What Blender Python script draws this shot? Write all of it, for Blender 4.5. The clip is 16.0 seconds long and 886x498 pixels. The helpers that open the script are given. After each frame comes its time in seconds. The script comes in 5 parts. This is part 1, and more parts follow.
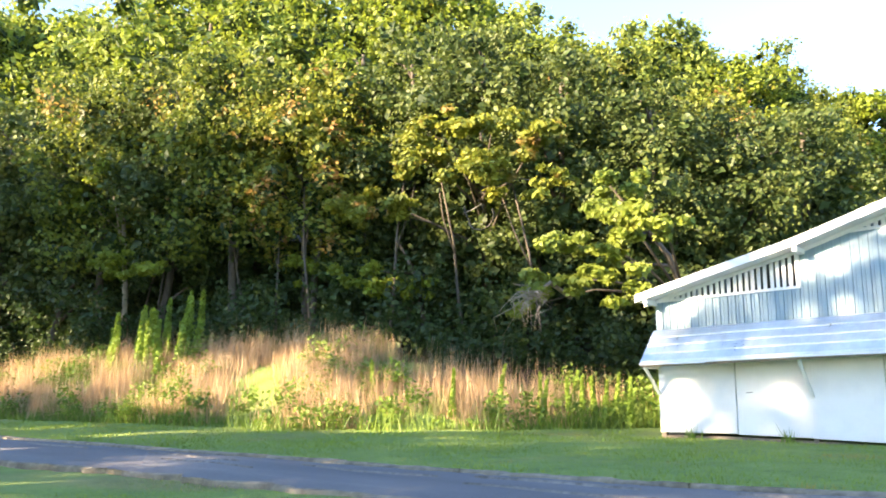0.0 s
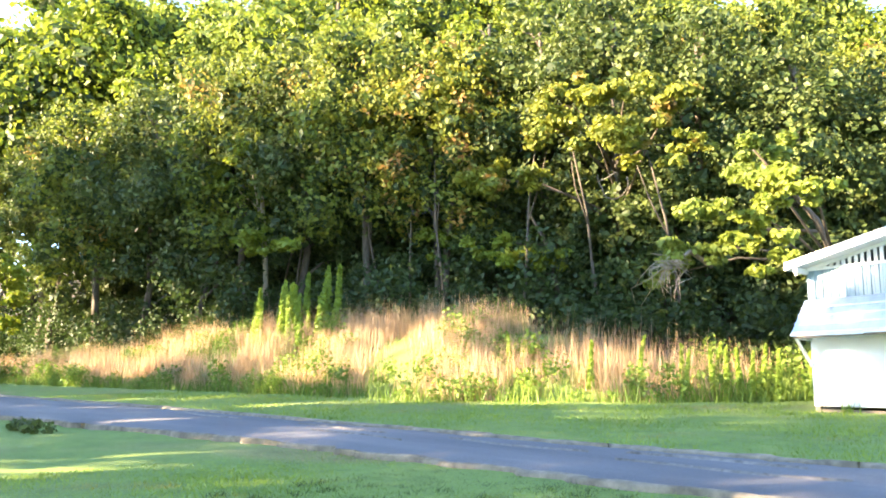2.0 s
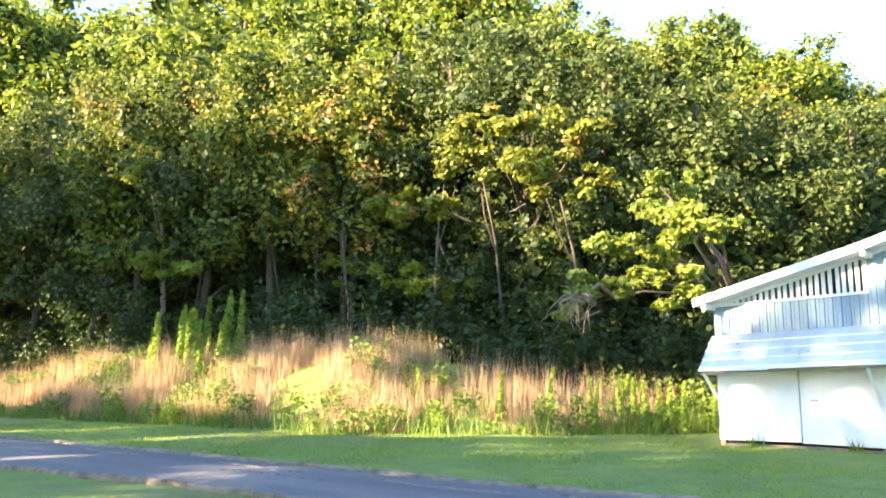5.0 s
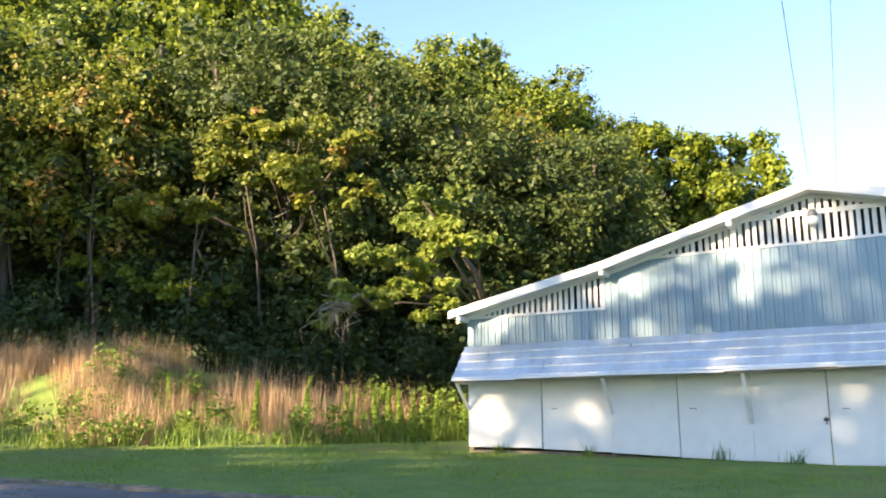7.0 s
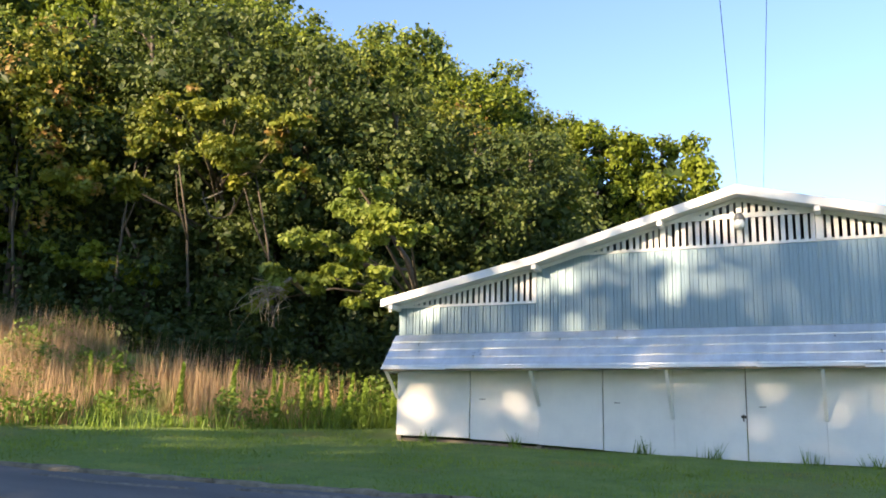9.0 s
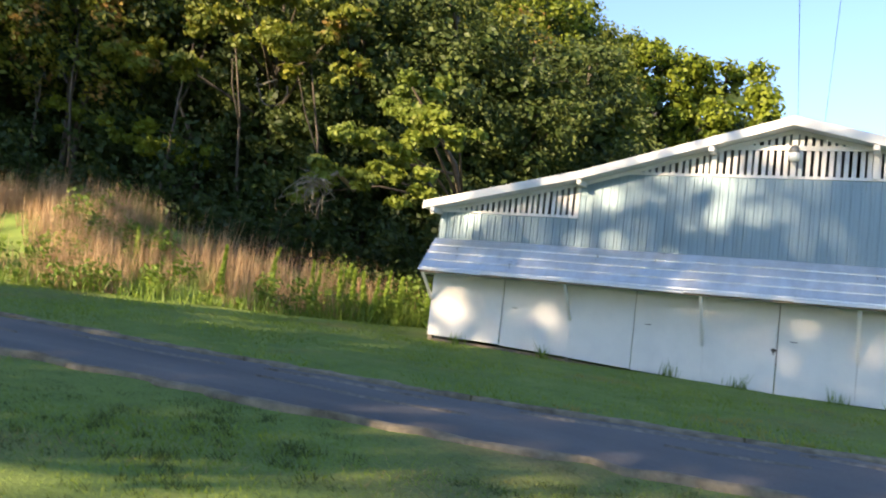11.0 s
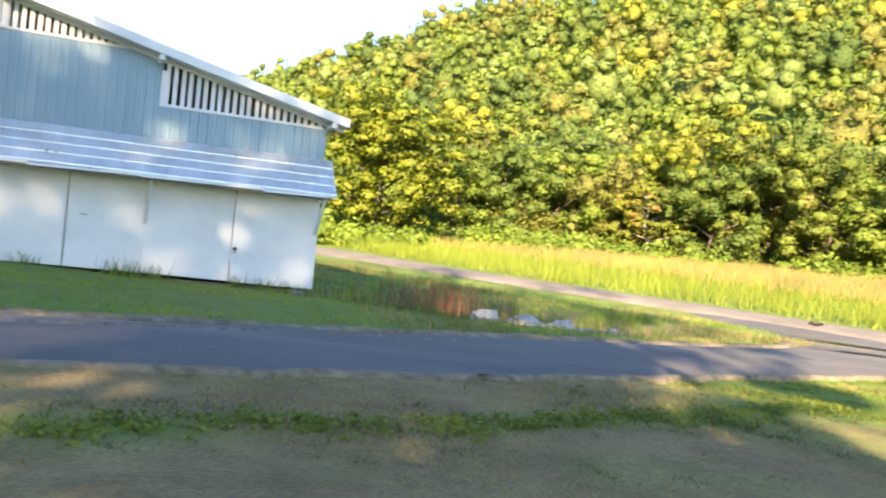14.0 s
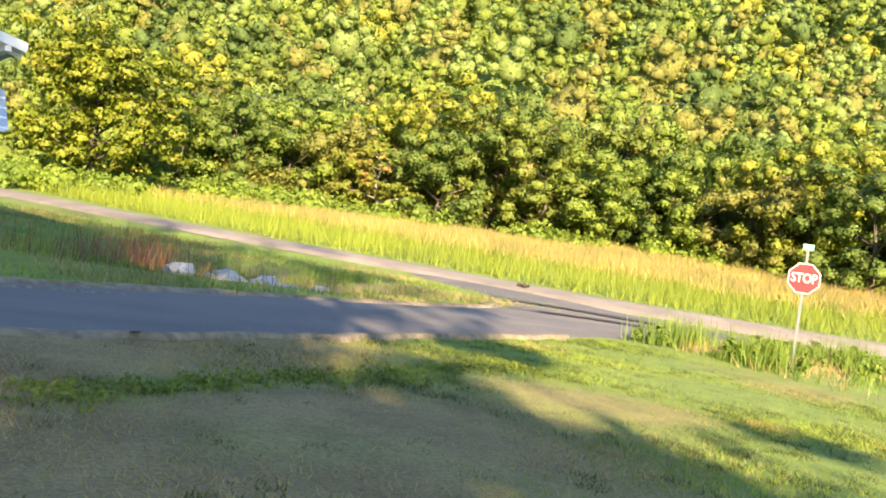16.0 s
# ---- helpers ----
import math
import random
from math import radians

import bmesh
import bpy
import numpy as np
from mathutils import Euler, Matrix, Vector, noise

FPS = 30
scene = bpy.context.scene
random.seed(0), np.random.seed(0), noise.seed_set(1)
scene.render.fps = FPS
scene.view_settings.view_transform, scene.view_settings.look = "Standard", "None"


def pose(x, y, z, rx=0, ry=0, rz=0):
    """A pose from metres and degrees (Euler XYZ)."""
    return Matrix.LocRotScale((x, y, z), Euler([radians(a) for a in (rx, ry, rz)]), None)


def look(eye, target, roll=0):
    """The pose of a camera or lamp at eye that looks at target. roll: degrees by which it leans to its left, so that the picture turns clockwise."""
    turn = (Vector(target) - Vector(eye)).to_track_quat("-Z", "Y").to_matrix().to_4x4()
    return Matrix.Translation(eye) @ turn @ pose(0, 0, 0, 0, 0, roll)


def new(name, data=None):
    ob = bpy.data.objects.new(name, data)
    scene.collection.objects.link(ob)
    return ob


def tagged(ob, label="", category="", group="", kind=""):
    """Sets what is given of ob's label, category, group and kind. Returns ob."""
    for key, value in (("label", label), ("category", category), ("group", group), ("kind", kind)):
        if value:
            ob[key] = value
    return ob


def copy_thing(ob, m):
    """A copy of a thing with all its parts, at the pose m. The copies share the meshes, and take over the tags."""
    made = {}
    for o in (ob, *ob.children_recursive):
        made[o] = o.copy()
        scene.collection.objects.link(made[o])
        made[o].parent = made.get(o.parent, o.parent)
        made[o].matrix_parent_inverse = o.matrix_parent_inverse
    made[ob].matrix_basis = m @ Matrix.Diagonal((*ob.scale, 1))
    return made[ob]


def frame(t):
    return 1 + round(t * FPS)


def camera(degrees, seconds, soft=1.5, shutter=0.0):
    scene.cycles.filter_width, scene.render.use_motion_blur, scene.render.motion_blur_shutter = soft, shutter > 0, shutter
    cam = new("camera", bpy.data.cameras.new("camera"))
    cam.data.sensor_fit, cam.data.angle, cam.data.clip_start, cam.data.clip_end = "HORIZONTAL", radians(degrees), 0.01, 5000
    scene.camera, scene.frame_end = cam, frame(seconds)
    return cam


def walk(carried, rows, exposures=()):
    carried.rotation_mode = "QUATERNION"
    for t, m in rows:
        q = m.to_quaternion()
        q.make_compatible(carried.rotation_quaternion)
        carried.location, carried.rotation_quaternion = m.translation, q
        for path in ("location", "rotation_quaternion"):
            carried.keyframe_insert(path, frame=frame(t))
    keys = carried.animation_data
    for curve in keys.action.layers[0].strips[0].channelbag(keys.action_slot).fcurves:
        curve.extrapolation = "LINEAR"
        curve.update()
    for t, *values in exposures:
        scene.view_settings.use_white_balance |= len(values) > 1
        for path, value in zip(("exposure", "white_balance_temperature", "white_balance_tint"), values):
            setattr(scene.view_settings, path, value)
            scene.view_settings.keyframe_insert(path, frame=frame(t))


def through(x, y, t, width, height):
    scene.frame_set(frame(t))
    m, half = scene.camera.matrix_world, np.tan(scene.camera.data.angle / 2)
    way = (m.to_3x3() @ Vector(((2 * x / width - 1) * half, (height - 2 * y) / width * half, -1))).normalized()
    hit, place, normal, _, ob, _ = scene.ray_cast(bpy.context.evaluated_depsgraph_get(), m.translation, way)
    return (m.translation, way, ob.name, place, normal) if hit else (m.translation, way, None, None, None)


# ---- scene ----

# ================= camera =================
cam = camera(52.3, 16.0, soft=1.8, shutter=0.25)
PATH = [
    (0, (3.011, -19.916, 2.114), (1.673, -18.484, 2.513), 0.2),
    (0.5, (2.942, -19.938, 2.121), (1.527, -18.575, 2.495), -0.1),
    (1, (2.889, -19.958, 2.131), (1.411, -18.65, 2.458), 0.3),
    (1.5, (2.833, -19.984, 2.147), (1.334, -18.7, 2.468), 0.1),
    (2, (2.754, -20.015, 2.168), (1.218, -18.779, 2.502), 0.5),
    (2.5, (2.687, -20.039, 2.189), (1.154, -18.812, 2.57), -0.3),
    (3, (2.636, -20.057, 2.206), (1.119, -18.809, 2.582), 0.9),
    (3.2, (2.611, -20.065, 2.211), (1.113, -18.795, 2.59), 0.5),
    (5.3, (2.242, -20.186, 2.395), (0.919, -18.736, 2.781), 0.5),
    (5.5, (2.224, -20.196, 2.4), (0.952, -18.702, 2.784), 0.3),
    (6, (2.222, -20.214, 2.403), (1.059, -18.633, 2.788), -0.7),
    (6.5, (2.24, -20.212, 2.405), (1.166, -18.573, 2.804), -0.7),
    (7, (2.253, -20.205, 2.407), (1.297, -18.496, 2.813), -0.3),
    (7.5, (2.253, -20.214, 2.408), (1.383, -18.46, 2.814), 0.2),
    (8, (2.243, -20.229, 2.407), (1.408, -18.457, 2.806), 0.5),
    (10.3, (2.2, -20.288, 2.342), (1.305, -18.527, 2.656), 3.2),
    (10.5, (2.218, -20.279, 2.34), (1.287, -18.53, 2.614), 3.5),
    (11, (2.333, -20.241, 2.33), (1.415, -18.473, 2.505), 6.8),
    (11.5, (2.498, -20.22, 2.325), (1.852, -18.329, 2.388), 8.7),
    (12, (2.667, -20.2, 2.326), (2.33, -18.228, 2.309), 9.2),
    (12.5, (2.825, -20.181, 2.327), (2.795, -18.182, 2.319), 6.2),
    (13, (2.966, -20.143, 2.328), (3.205, -18.157, 2.316), 4.2),
    (13.5, (3.084, -20.075, 2.329), (3.586, -18.139, 2.345), 4.3),
    (14, (3.249, -20.029, 2.328), (4.007, -18.179, 2.378), 5.1),
    (14.5, (3.487, -19.994, 2.322), (4.449, -18.242, 2.381), 5.4),
    (15, (3.732, -19.926, 2.317), (4.849, -18.268, 2.369), 5.5),
    (15.5, (3.995, -19.821, 2.315), (5.215, -18.237, 2.361), 6.8),
    (16, (4.321, -19.712, 2.317), (5.575, -18.153, 2.337), 6.9),
]
EXPOSURES = [(0, 2.96, 7150, 15), (1.5, 3.4, 7150, 15), (3.2, 3.62, 7150, 15), (5.3, 3.0, 7150, 15), (6.5, 2.4, 7150, 15), (8.2, 1.8, 7150, 15), (10.3, 1.7, 7150, 15), (12.0, 1.75, 7150, 15), (13.0, 1.95, 7200, 15), (14.0, 2.16, 7300, 15), (16.0, 2.08, 7400, 15)]
walk(cam, [(t, look(eye, target, roll)) for t, eye, target, roll in PATH], EXPOSURES)

# ================= light =================
SUN_TO = Vector((0.47, 1.0, -0.375)).normalized()      # the way the sunlight travels
SUN_ELEV = math.asin(-SUN_TO.z)
SUN_AZ = math.atan2(-SUN_TO.x, -SUN_TO.y)               # from +y, clockwise
world = bpy.data.worlds.new("sky")
scene.world = world
world.use_nodes = True
wn = world.node_tree.nodes
sky = wn.new("ShaderNodeTexSky")
sky.sky_type = "NISHITA"
sky.sun_disc = False
sky.sun_elevation = SUN_ELEV
sky.sun_rotation = SUN_AZ
sky.air_density, sky.dust_density, sky.ozone_density = 0.8, 0.1, 3.0
wn["Background"].inputs["Strength"].default_value = 0.135
world.node_tree.links.new(sky.outputs["Color"], wn["Background"].inputs["Color"])
sun = new("sun", bpy.data.lights.new("sun", "SUN"))
sun.data.energy, sun.data.angle, sun.data.color = 5.0, radians(0.6), (1.0, 0.82, 0.56)
sun.matrix_world = look((0, 0, 60), Vector((0, 0, 60)) + SUN_TO)

# ================= small helpers =================
rng = np.random.default_rng(7)


class Build:
    """Collects corners and faces for one mesh."""

    def __init__(self):
        self.v, self.f, self.n = [], [], 0

    def add(self, verts, faces):
        verts = np.asarray(verts, float).reshape(-1, 3)
        self.v.append(verts)
        self.f += [tuple(int(i) + self.n for i in f) for f in faces]
        self.n += len(verts)
        return self

    def box(self, x0, x1, y0, y1, z0, z1):
        v = [(x, y, z) for x in (x0, x1) for y in (y0, y1) for z in (z0, z1)]
        return self.add(v, [(0, 1, 3, 2), (4, 6, 7, 5), (0, 4, 5, 1), (2, 3, 7, 6), (0, 2, 6, 4), (1, 5, 7, 3)])

    def beam(self, a, b, w, h, up=(0, 0, 1)):
        a, b = Vector(a), Vector(b)
        d = (b - a).normalized()
        s = d.cross(Vector(up)).normalized() * w / 2
        u = s.cross(d).normalized() * h / 2
        v = [p + i * s + j * u for p in (a, b) for i, j in ((-1, -1), (1, -1), (1, 1), (-1, 1))]
        return self.add([tuple(p) for p in v], [(0, 1, 2, 3), (7, 6, 5, 4), (0, 4, 5, 1), (1, 5, 6, 2), (2, 6, 7, 3), (3, 7, 4, 0)])

    def tube(self, pts, radii, k=7):
        pts = [Vector(p) for p in pts]
        rings = []
        for i, p in enumerate(pts):
            d = (pts[min(i + 1, len(pts) - 1)] - pts[max(i - 1, 0)]).normalized()
            s = d.cross(Vector((0.3, 1, 0.2))).normalized()
            u = s.cross(d)
            rings += [tuple(p + radii[i] * (math.cos(a) * s + math.sin(a) * u)) for a in np.arange(k) * 2 * math.pi / k]
        faces = [(i * k + j, i * k + (j + 1) % k, (i + 1) * k + (j + 1) % k, (i + 1) * k + j) for i in range(len(pts) - 1) for j in range(k)]
        faces += [tuple(range(k))[::-1], tuple((len(pts) - 1) * k + j for j in range(k))]
        return self.add(rings, faces)

    def mesh(self, name, mat, smooth=False, bevel=0.0):
        me = bpy.data.meshes.new(name)
        me.from_pydata(np.concatenate(self.v).tolist(), [], self.f)
        bm = bmesh.new()
        bm.from_mesh(me)
        if bevel:
            bmesh.ops.bevel(bm, geom=bm.edges[:], offset=bevel, segments=1, affect="EDGES", clamp_overlap=True)
        bmesh.ops.recalc_face_normals(bm, faces=bm.faces[:])
        bm.to_mesh(me)
        bm.free()
        me.materials.append(mat)
        if smooth:
            me.polygons.foreach_set("use_smooth", [True] * len(me.polygons))
        return me


def cards(name, verts, k, mat, extra=None, normals=None):
    """A mesh of many separate small faces of k corners each, from an array of corners; extra: corners and triangles of smooth pieces among them."""
    n = len(verts) // k
    more, tris = extra if extra else (np.zeros((0, 3)), np.zeros((0, 3), int))
    m = len(tris)
    me = bpy.data.meshes.new(name)
    me.vertices.add(n * k + len(more))
    me.vertices.foreach_set("co", np.concatenate([np.asarray(verts, np.float32), np.asarray(more, np.float32)]).ravel())
    me.loops.add(n * k + 3 * m)
    me.loops.foreach_set("vertex_index", np.concatenate([np.arange(n * k), np.asarray(tris).ravel() + n * k]).astype(np.int32))
    me.polygons.add(n + m)
    me.polygons.foreach_set("loop_start", np.concatenate([np.arange(0, n * k, k), n * k + 3 * np.arange(m)]).astype(np.int32))
    me.polygons.foreach_set("use_smooth", np.concatenate([np.zeros(n, bool), np.ones(m, bool)]))
    me.update(calc_edges=True)
    if normals is not None:
        # leaves take the light as the rounded clump that they clothe
        me.polygons.foreach_set("use_smooth", np.ones(n + m, bool))
        me.normals_split_custom_set_from_vertices(np.concatenate([normals, np.zeros((len(more), 3))]).tolist())
    me.materials.append(mat)
    return me


def ball(cuts):
    bm = bmesh.new()
    bmesh.ops.create_icosphere(bm, subdivisions=cuts, radius=1)
    out = np.array([v.co[:] for v in bm.verts]), np.array([[v.index for v in f.verts] for f in bm.faces])
    bm.free()
    return out


def inner(blobs, depth, cuts, rough=0.13):
    """Lumpy closed hearts of the clumps, under their leaves."""
    v, f = ball(cuts)
    B = np.array(blobs, float)
    lump = depth * (1 + rough * rng.normal(size=(len(B), len(v), 1)))
    V = B[:, None, :3] + v[None] * lump * np.stack([B[:, 3], B[:, 3], B[:, 4]], 1)[:, None]
    return V.reshape(-1, 3), (f[None] + len(v) * np.arange(len(B))[:, None, None]).reshape(-1, 3)


def part(name, data, parent, label=""):
    ob = new(name, data)
    ob.parent = parent
    return tagged(ob, label) if label else ob


def empty(name, m, label, category, group="", kind=""):
    ob = new(name)
    ob.empty_display_size = 0.2
    ob.matrix_basis = m
    return tagged(ob, label, category, group, kind)


# ================= lie of the land =================
def smooth(a, b, x):
    t = np.clip((np.asarray(x, float) - a) / (b - a), 0, 1)
    return t * t * (3 - 2 * t)


def weed_foot(x):
    """y at which the mown verge ends and the rough bank begins."""
    return np.interp(x, [-80, -47, -30, -18, -12.5, -9.5], [-11, -6.4, -4.2, -3.0, 1.0, 5.0])


ROAD2 = [(13.0, 42.0), (15.4, 30.0), (17.6, 22.3), (20.2, 16.8), (23.6, 12.6), (27.2, 8.6), (31.0, 3.6), (36.0, 0.6), (42.5, -2.2), (60, -8), (110, -24)]


def field_depth(x, y):
    """Metres beyond the far edge of the lane, into the hay field."""
    px, py = np.array(ROAD2).T
    return (np.asarray(x) - np.interp(-np.asarray(y), -py, px)) * 0.72 - 2.0


def height(x, y):
    x, y = np.asarray(x, float), np.asarray(y, float)
    z = 1.79 - 0.029 * np.clip(x, -75, 45) + 0.046 * np.clip(y, -32, 60)
    left = smooth(-9, -24, x)
    d = y - weed_foot(x)
    z = z + left * (1 - 0.6 * smooth(-38, -52, x)) * 2.3 * smooth(0, 6.5, d)
    z = z + smooth(-2, -16, x) * 0.33 * np.clip(d - 12, 0, 60)
    z = z + smooth(-32, -48, x) * 0.3 * np.clip(d - 9, 0, 60)
    u = field_depth(x, y)
    z = z + smooth(12, 18, x) * 0.08 * np.clip(u, 0, 45)
    z = z + smooth(12, 18, x) * 0.4 * smooth(-5.5, 0, u)
    # hill to the north-east
    ex, ey = x - 3, y + 20
    r, az = np.hypot(ex, ey), np.degrees(np.arctan2(ex, ey))
    ridge = np.interp(az, [-14, 0, 8, 14, 20, 24, 29, 38, 60, 90, 120], [0, 14, 26, 31, 36, 39, 41, 45, 46, 40, 0])
    z = z + ridge * smooth(78, 185, r) * np.where(np.abs(az) < 125, 1, 0)
    # ditch between verge and lane
    z = z - 0.55 * np.exp(-(((x - 14.5) / 4.0) ** 2) - (((y - 0.4) / 1.6) ** 2))
    # little bank with weeds round the stop sign
    z = z + 0.25 * np.exp(-(((x - 25) / 4.5) ** 2) - (((y + 8.5) / 2.0) ** 2))
    return z


# ================= materials =================
def material(name, rough=0.8, metal=0.0):
    m = bpy.data.materials.new(name)
    m.use_nodes = True
    nt = m.node_tree
    b = nt.nodes["Principled BSDF"]
    b.inputs["Roughness"].default_value = rough
    b.inputs["Metallic"].default_value = metal
    return m, nt, b


def node(nt, kind, **inputs):
    n = nt.nodes.new(kind)
    for k, v in inputs.items():
        n.inputs[k.replace("_", " ")].default_value = v
    return n


def ramp(nt, fac, stops):
    r = nt.nodes.new("ShaderNodeValToRGB")
    e = r.color_ramp.elements
    while len(e) < len(stops):
        e.new(0.5)
    for s, (p, c) in zip(e, stops):
        s.position, s.color = p, (*c, 1)
    nt.links.new(fac, r.inputs["Fac"])
    return r.outputs["Color"]


def noise_tex(nt, scale, detail=4, rough=0.55, stretch=None, coord="Object"):
    tc = nt.nodes.new("ShaderNodeTexCoord")
    n = node(nt, "ShaderNodeTexNoise", Scale=scale, Detail=detail, Roughness=rough)
    if stretch:
        mp = nt.nodes.new("ShaderNodeMapping")
        mp.inputs["Scale"].default_value = stretch
        nt.links.new(tc.outputs[coord], mp.inputs["Vector"])
        nt.links.new(mp.outputs["Vector"], n.inputs["Vector"])
    else:
        nt.links.new(tc.outputs[coord], n.inputs["Vector"])
    return n.outputs["Fac"]


def mix(nt, fac, a, b, blend="MIX"):
    m = nt.nodes.new("ShaderNodeMix")
    m.data_type, m.blend_type = "RGBA", blend
    for sock, v in ((m.inputs[0], fac), (m.inputs[6], a), (m.inputs[7], b)):
        if isinstance(v, bpy.types.NodeSocket):
            nt.links.new(v, sock)
        elif isinstance(v, (int, float)):
            sock.default_value = v
        else:
            sock.default_value = (*v, 1)
    return m.outputs[2]


def bump(nt, b, h, strength=0.3, dist=0.02):
    n = node(nt, "ShaderNodeBump", Strength=strength, Distance=dist)
    nt.links.new(h, n.inputs["Height"])
    nt.links.new(n.outputs["Normal"], b.inputs["Normal"])


def leaf_material(name, dark, mid, bright, autumn=None, patch=0.25, amount=0.62, through=0.35):
    """Leaves: three greens leaf by leaf, with patches that have turned, and light through the blade."""
    m, nt, b = material(name, 0.55)
    rnd = nt.nodes.new("ShaderNodeNewGeometry").outputs["Random Per Island"]
    col = ramp(nt, rnd, [(0.0, dark), (0.5, mid), (1.0, bright)])
    tone = ramp(nt, noise_tex(nt, 0.35, 3), [(0.35, (0.75, 0.8, 0.8)), (0.65, (1.2, 1.15, 1.0))])
    col = mix(nt, 1.0, col, tone, "MULTIPLY")
    if autumn:
        f = ramp(nt, noise_tex(nt, patch, 3, 0.6), [(amount, (0, 0, 0)), (amount + 0.08, (1, 1, 1))])
        col = mix(nt, f, col, autumn)
    nt.links.new(col, b.inputs["Base Color"])
    b.inputs["Specular IOR Level"].default_value = 0.35
    tr = nt.nodes.new("ShaderNodeBsdfTranslucent")
    nt.links.new(col, tr.inputs["Color"])
    mx = nt.nodes.new("ShaderNodeMixShader")
    mx.inputs["Fac"].default_value = through
    nt.links.new(b.outputs["BSDF"], mx.inputs[1])
    nt.links.new(tr.outputs["BSDF"], mx.inputs[2])
    nt.links.new(mx.outputs["Shader"], nt.nodes["Material Output"].inputs["Surface"])
    return m


LEAF_A = leaf_material("leaves_green", (0.11, 0.15, 0.024), (0.15, 0.19, 0.029), (0.2, 0.225, 0.037), (0.34, 0.22, 0.06), 0.3, 0.59, 0.42)
LEAF_B = leaf_material("leaves_yellowing", (0.14, 0.175, 0.024), (0.185, 0.215, 0.03), (0.25, 0.255, 0.04), (0.4, 0.23, 0.08), 0.45, 0.57)
LEAF_C = leaf_material("leaves_dark", (0.06, 0.088, 0.024), (0.082, 0.112, 0.029), (0.11, 0.142, 0.035), (0.2, 0.15, 0.045), 0.3, 0.68)
LEAF_D = leaf_material("leaves_locust", (0.15, 0.2, 0.02), (0.185, 0.24, 0.026), (0.23, 0.275, 0.032), (0.33, 0.27, 0.03), 0.4, 0.66, 0.42)
LEAF_FAR = leaf_material("leaves_far_wood", (0.187, 0.276, 0.048), (0.215, 0.312, 0.0528), (0.248, 0.342, 0.06), (0.33, 0.324, 0.078), 0.06, 0.66, 0.5)
LEAF_FAR_DARK = leaf_material("leaves_far_dark", (0.121, 0.192, 0.0432), (0.143, 0.222, 0.048), (0.171, 0.252, 0.0552), through=0.5)
LEAF_FAR_OLIVE = leaf_material("leaves_far_olive", (0.22, 0.24, 0.0576), (0.248, 0.264, 0.0636), (0.281, 0.294, 0.072), through=0.5)
LEAF_FAR_YELLOW = leaf_material("leaves_far_yellow", (0.268, 0.302, 0.0363), (0.296, 0.328, 0.0403), (0.323, 0.353, 0.0484), through=0.5)
LEAF_FAR_PALE = leaf_material("leaves_far_pale", (0.22, 0.324, 0.084), (0.248, 0.354, 0.0936), (0.275, 0.384, 0.102), through=0.5)
LEAF_FAR_DEEP = leaf_material("leaves_far_deep", (0.0935, 0.162, 0.042), (0.11, 0.186, 0.048), (0.132, 0.21, 0.054), through=0.5)
LEAF_E = leaf_material("leaves_fresh", (0.155, 0.21, 0.036), (0.2, 0.255, 0.045), (0.25, 0.3, 0.056), (0.3, 0.24, 0.06), 0.3, 0.66, 0.42)
# darkened leaf green that carries the shade inside crowns and under the wood
LEAF_SHADE = leaf_material("leaves_shade_dark", (0.03, 0.055, 0.015), (0.04, 0.07, 0.018), (0.055, 0.09, 0.022))
LEAF_PLUME = leaf_material("leaves_plume", (0.17, 0.26, 0.035), (0.22, 0.32, 0.045), (0.28, 0.38, 0.06))
LEAF_WEED = leaf_material("leaves_weed", (0.09, 0.15, 0.025), (0.14, 0.22, 0.035), (0.2, 0.29, 0.05))
LAWN = leaf_material("lawn_blades", (0.19, 0.275, 0.045), (0.235, 0.325, 0.052), (0.285, 0.36, 0.062), (0.36, 0.28, 0.07), 0.5, 0.6, 0.42)
SEDGE = leaf_material("dry_sedge", (0.3, 0.19, 0.12), (0.42, 0.285, 0.18), (0.54, 0.4, 0.26), (0.2, 0.2, 0.08), 0.45, 0.6)
HAY_LOW = leaf_material("hay_stems", (0.17, 0.23, 0.03), (0.22, 0.285, 0.036), (0.27, 0.33, 0.05))
HAY_TOP = leaf_material("hay_heads", (0.3, 0.24, 0.09), (0.37, 0.295, 0.11), (0.44, 0.35, 0.14))
DRY = leaf_material("dry_grass_blades", (0.29, 0.21, 0.09), (0.37, 0.28, 0.125), (0.45, 0.35, 0.17))


def canopy_material(name, dark, mid, bright):
    """Closed mass of small leaves in a crown: mottled leaf by leaf, rough all over."""
    m, nt, b = material(name, 0.8)
    leaf, tuft = noise_tex(nt, 5.0, 3, 0.6), noise_tex(nt, 0.9, 3, 0.6)
    col = ramp(nt, leaf, [(0.34, dark), (0.5, mid), (0.66, bright)])
    col = mix(nt, 1.0, col, ramp(nt, tuft, [(0.35, (0.82, 0.85, 0.85)), (0.65, (1.15, 1.12, 1.05))]), "MULTIPLY")
    nt.links.new(col, b.inputs["Base Color"])
    b.inputs["Specular IOR Level"].default_value = 0.2
    bump(nt, b, leaf, 0.7, 0.25)
    return m


CANOPY = [canopy_material("canopy_" + n, tuple(0.5 * v for v in c), tuple(0.72 * v for v in c), tuple(0.98 * v for v in c)) for n, c in (
    ("fresh", (0.17, 0.225, 0.042)), ("dark", (0.12, 0.17, 0.038)), ("olive", (0.195, 0.2, 0.05)), ("yellow", (0.28, 0.285, 0.045)), ("pale", (0.2, 0.265, 0.075)), ("deep", (0.09, 0.14, 0.038)))]


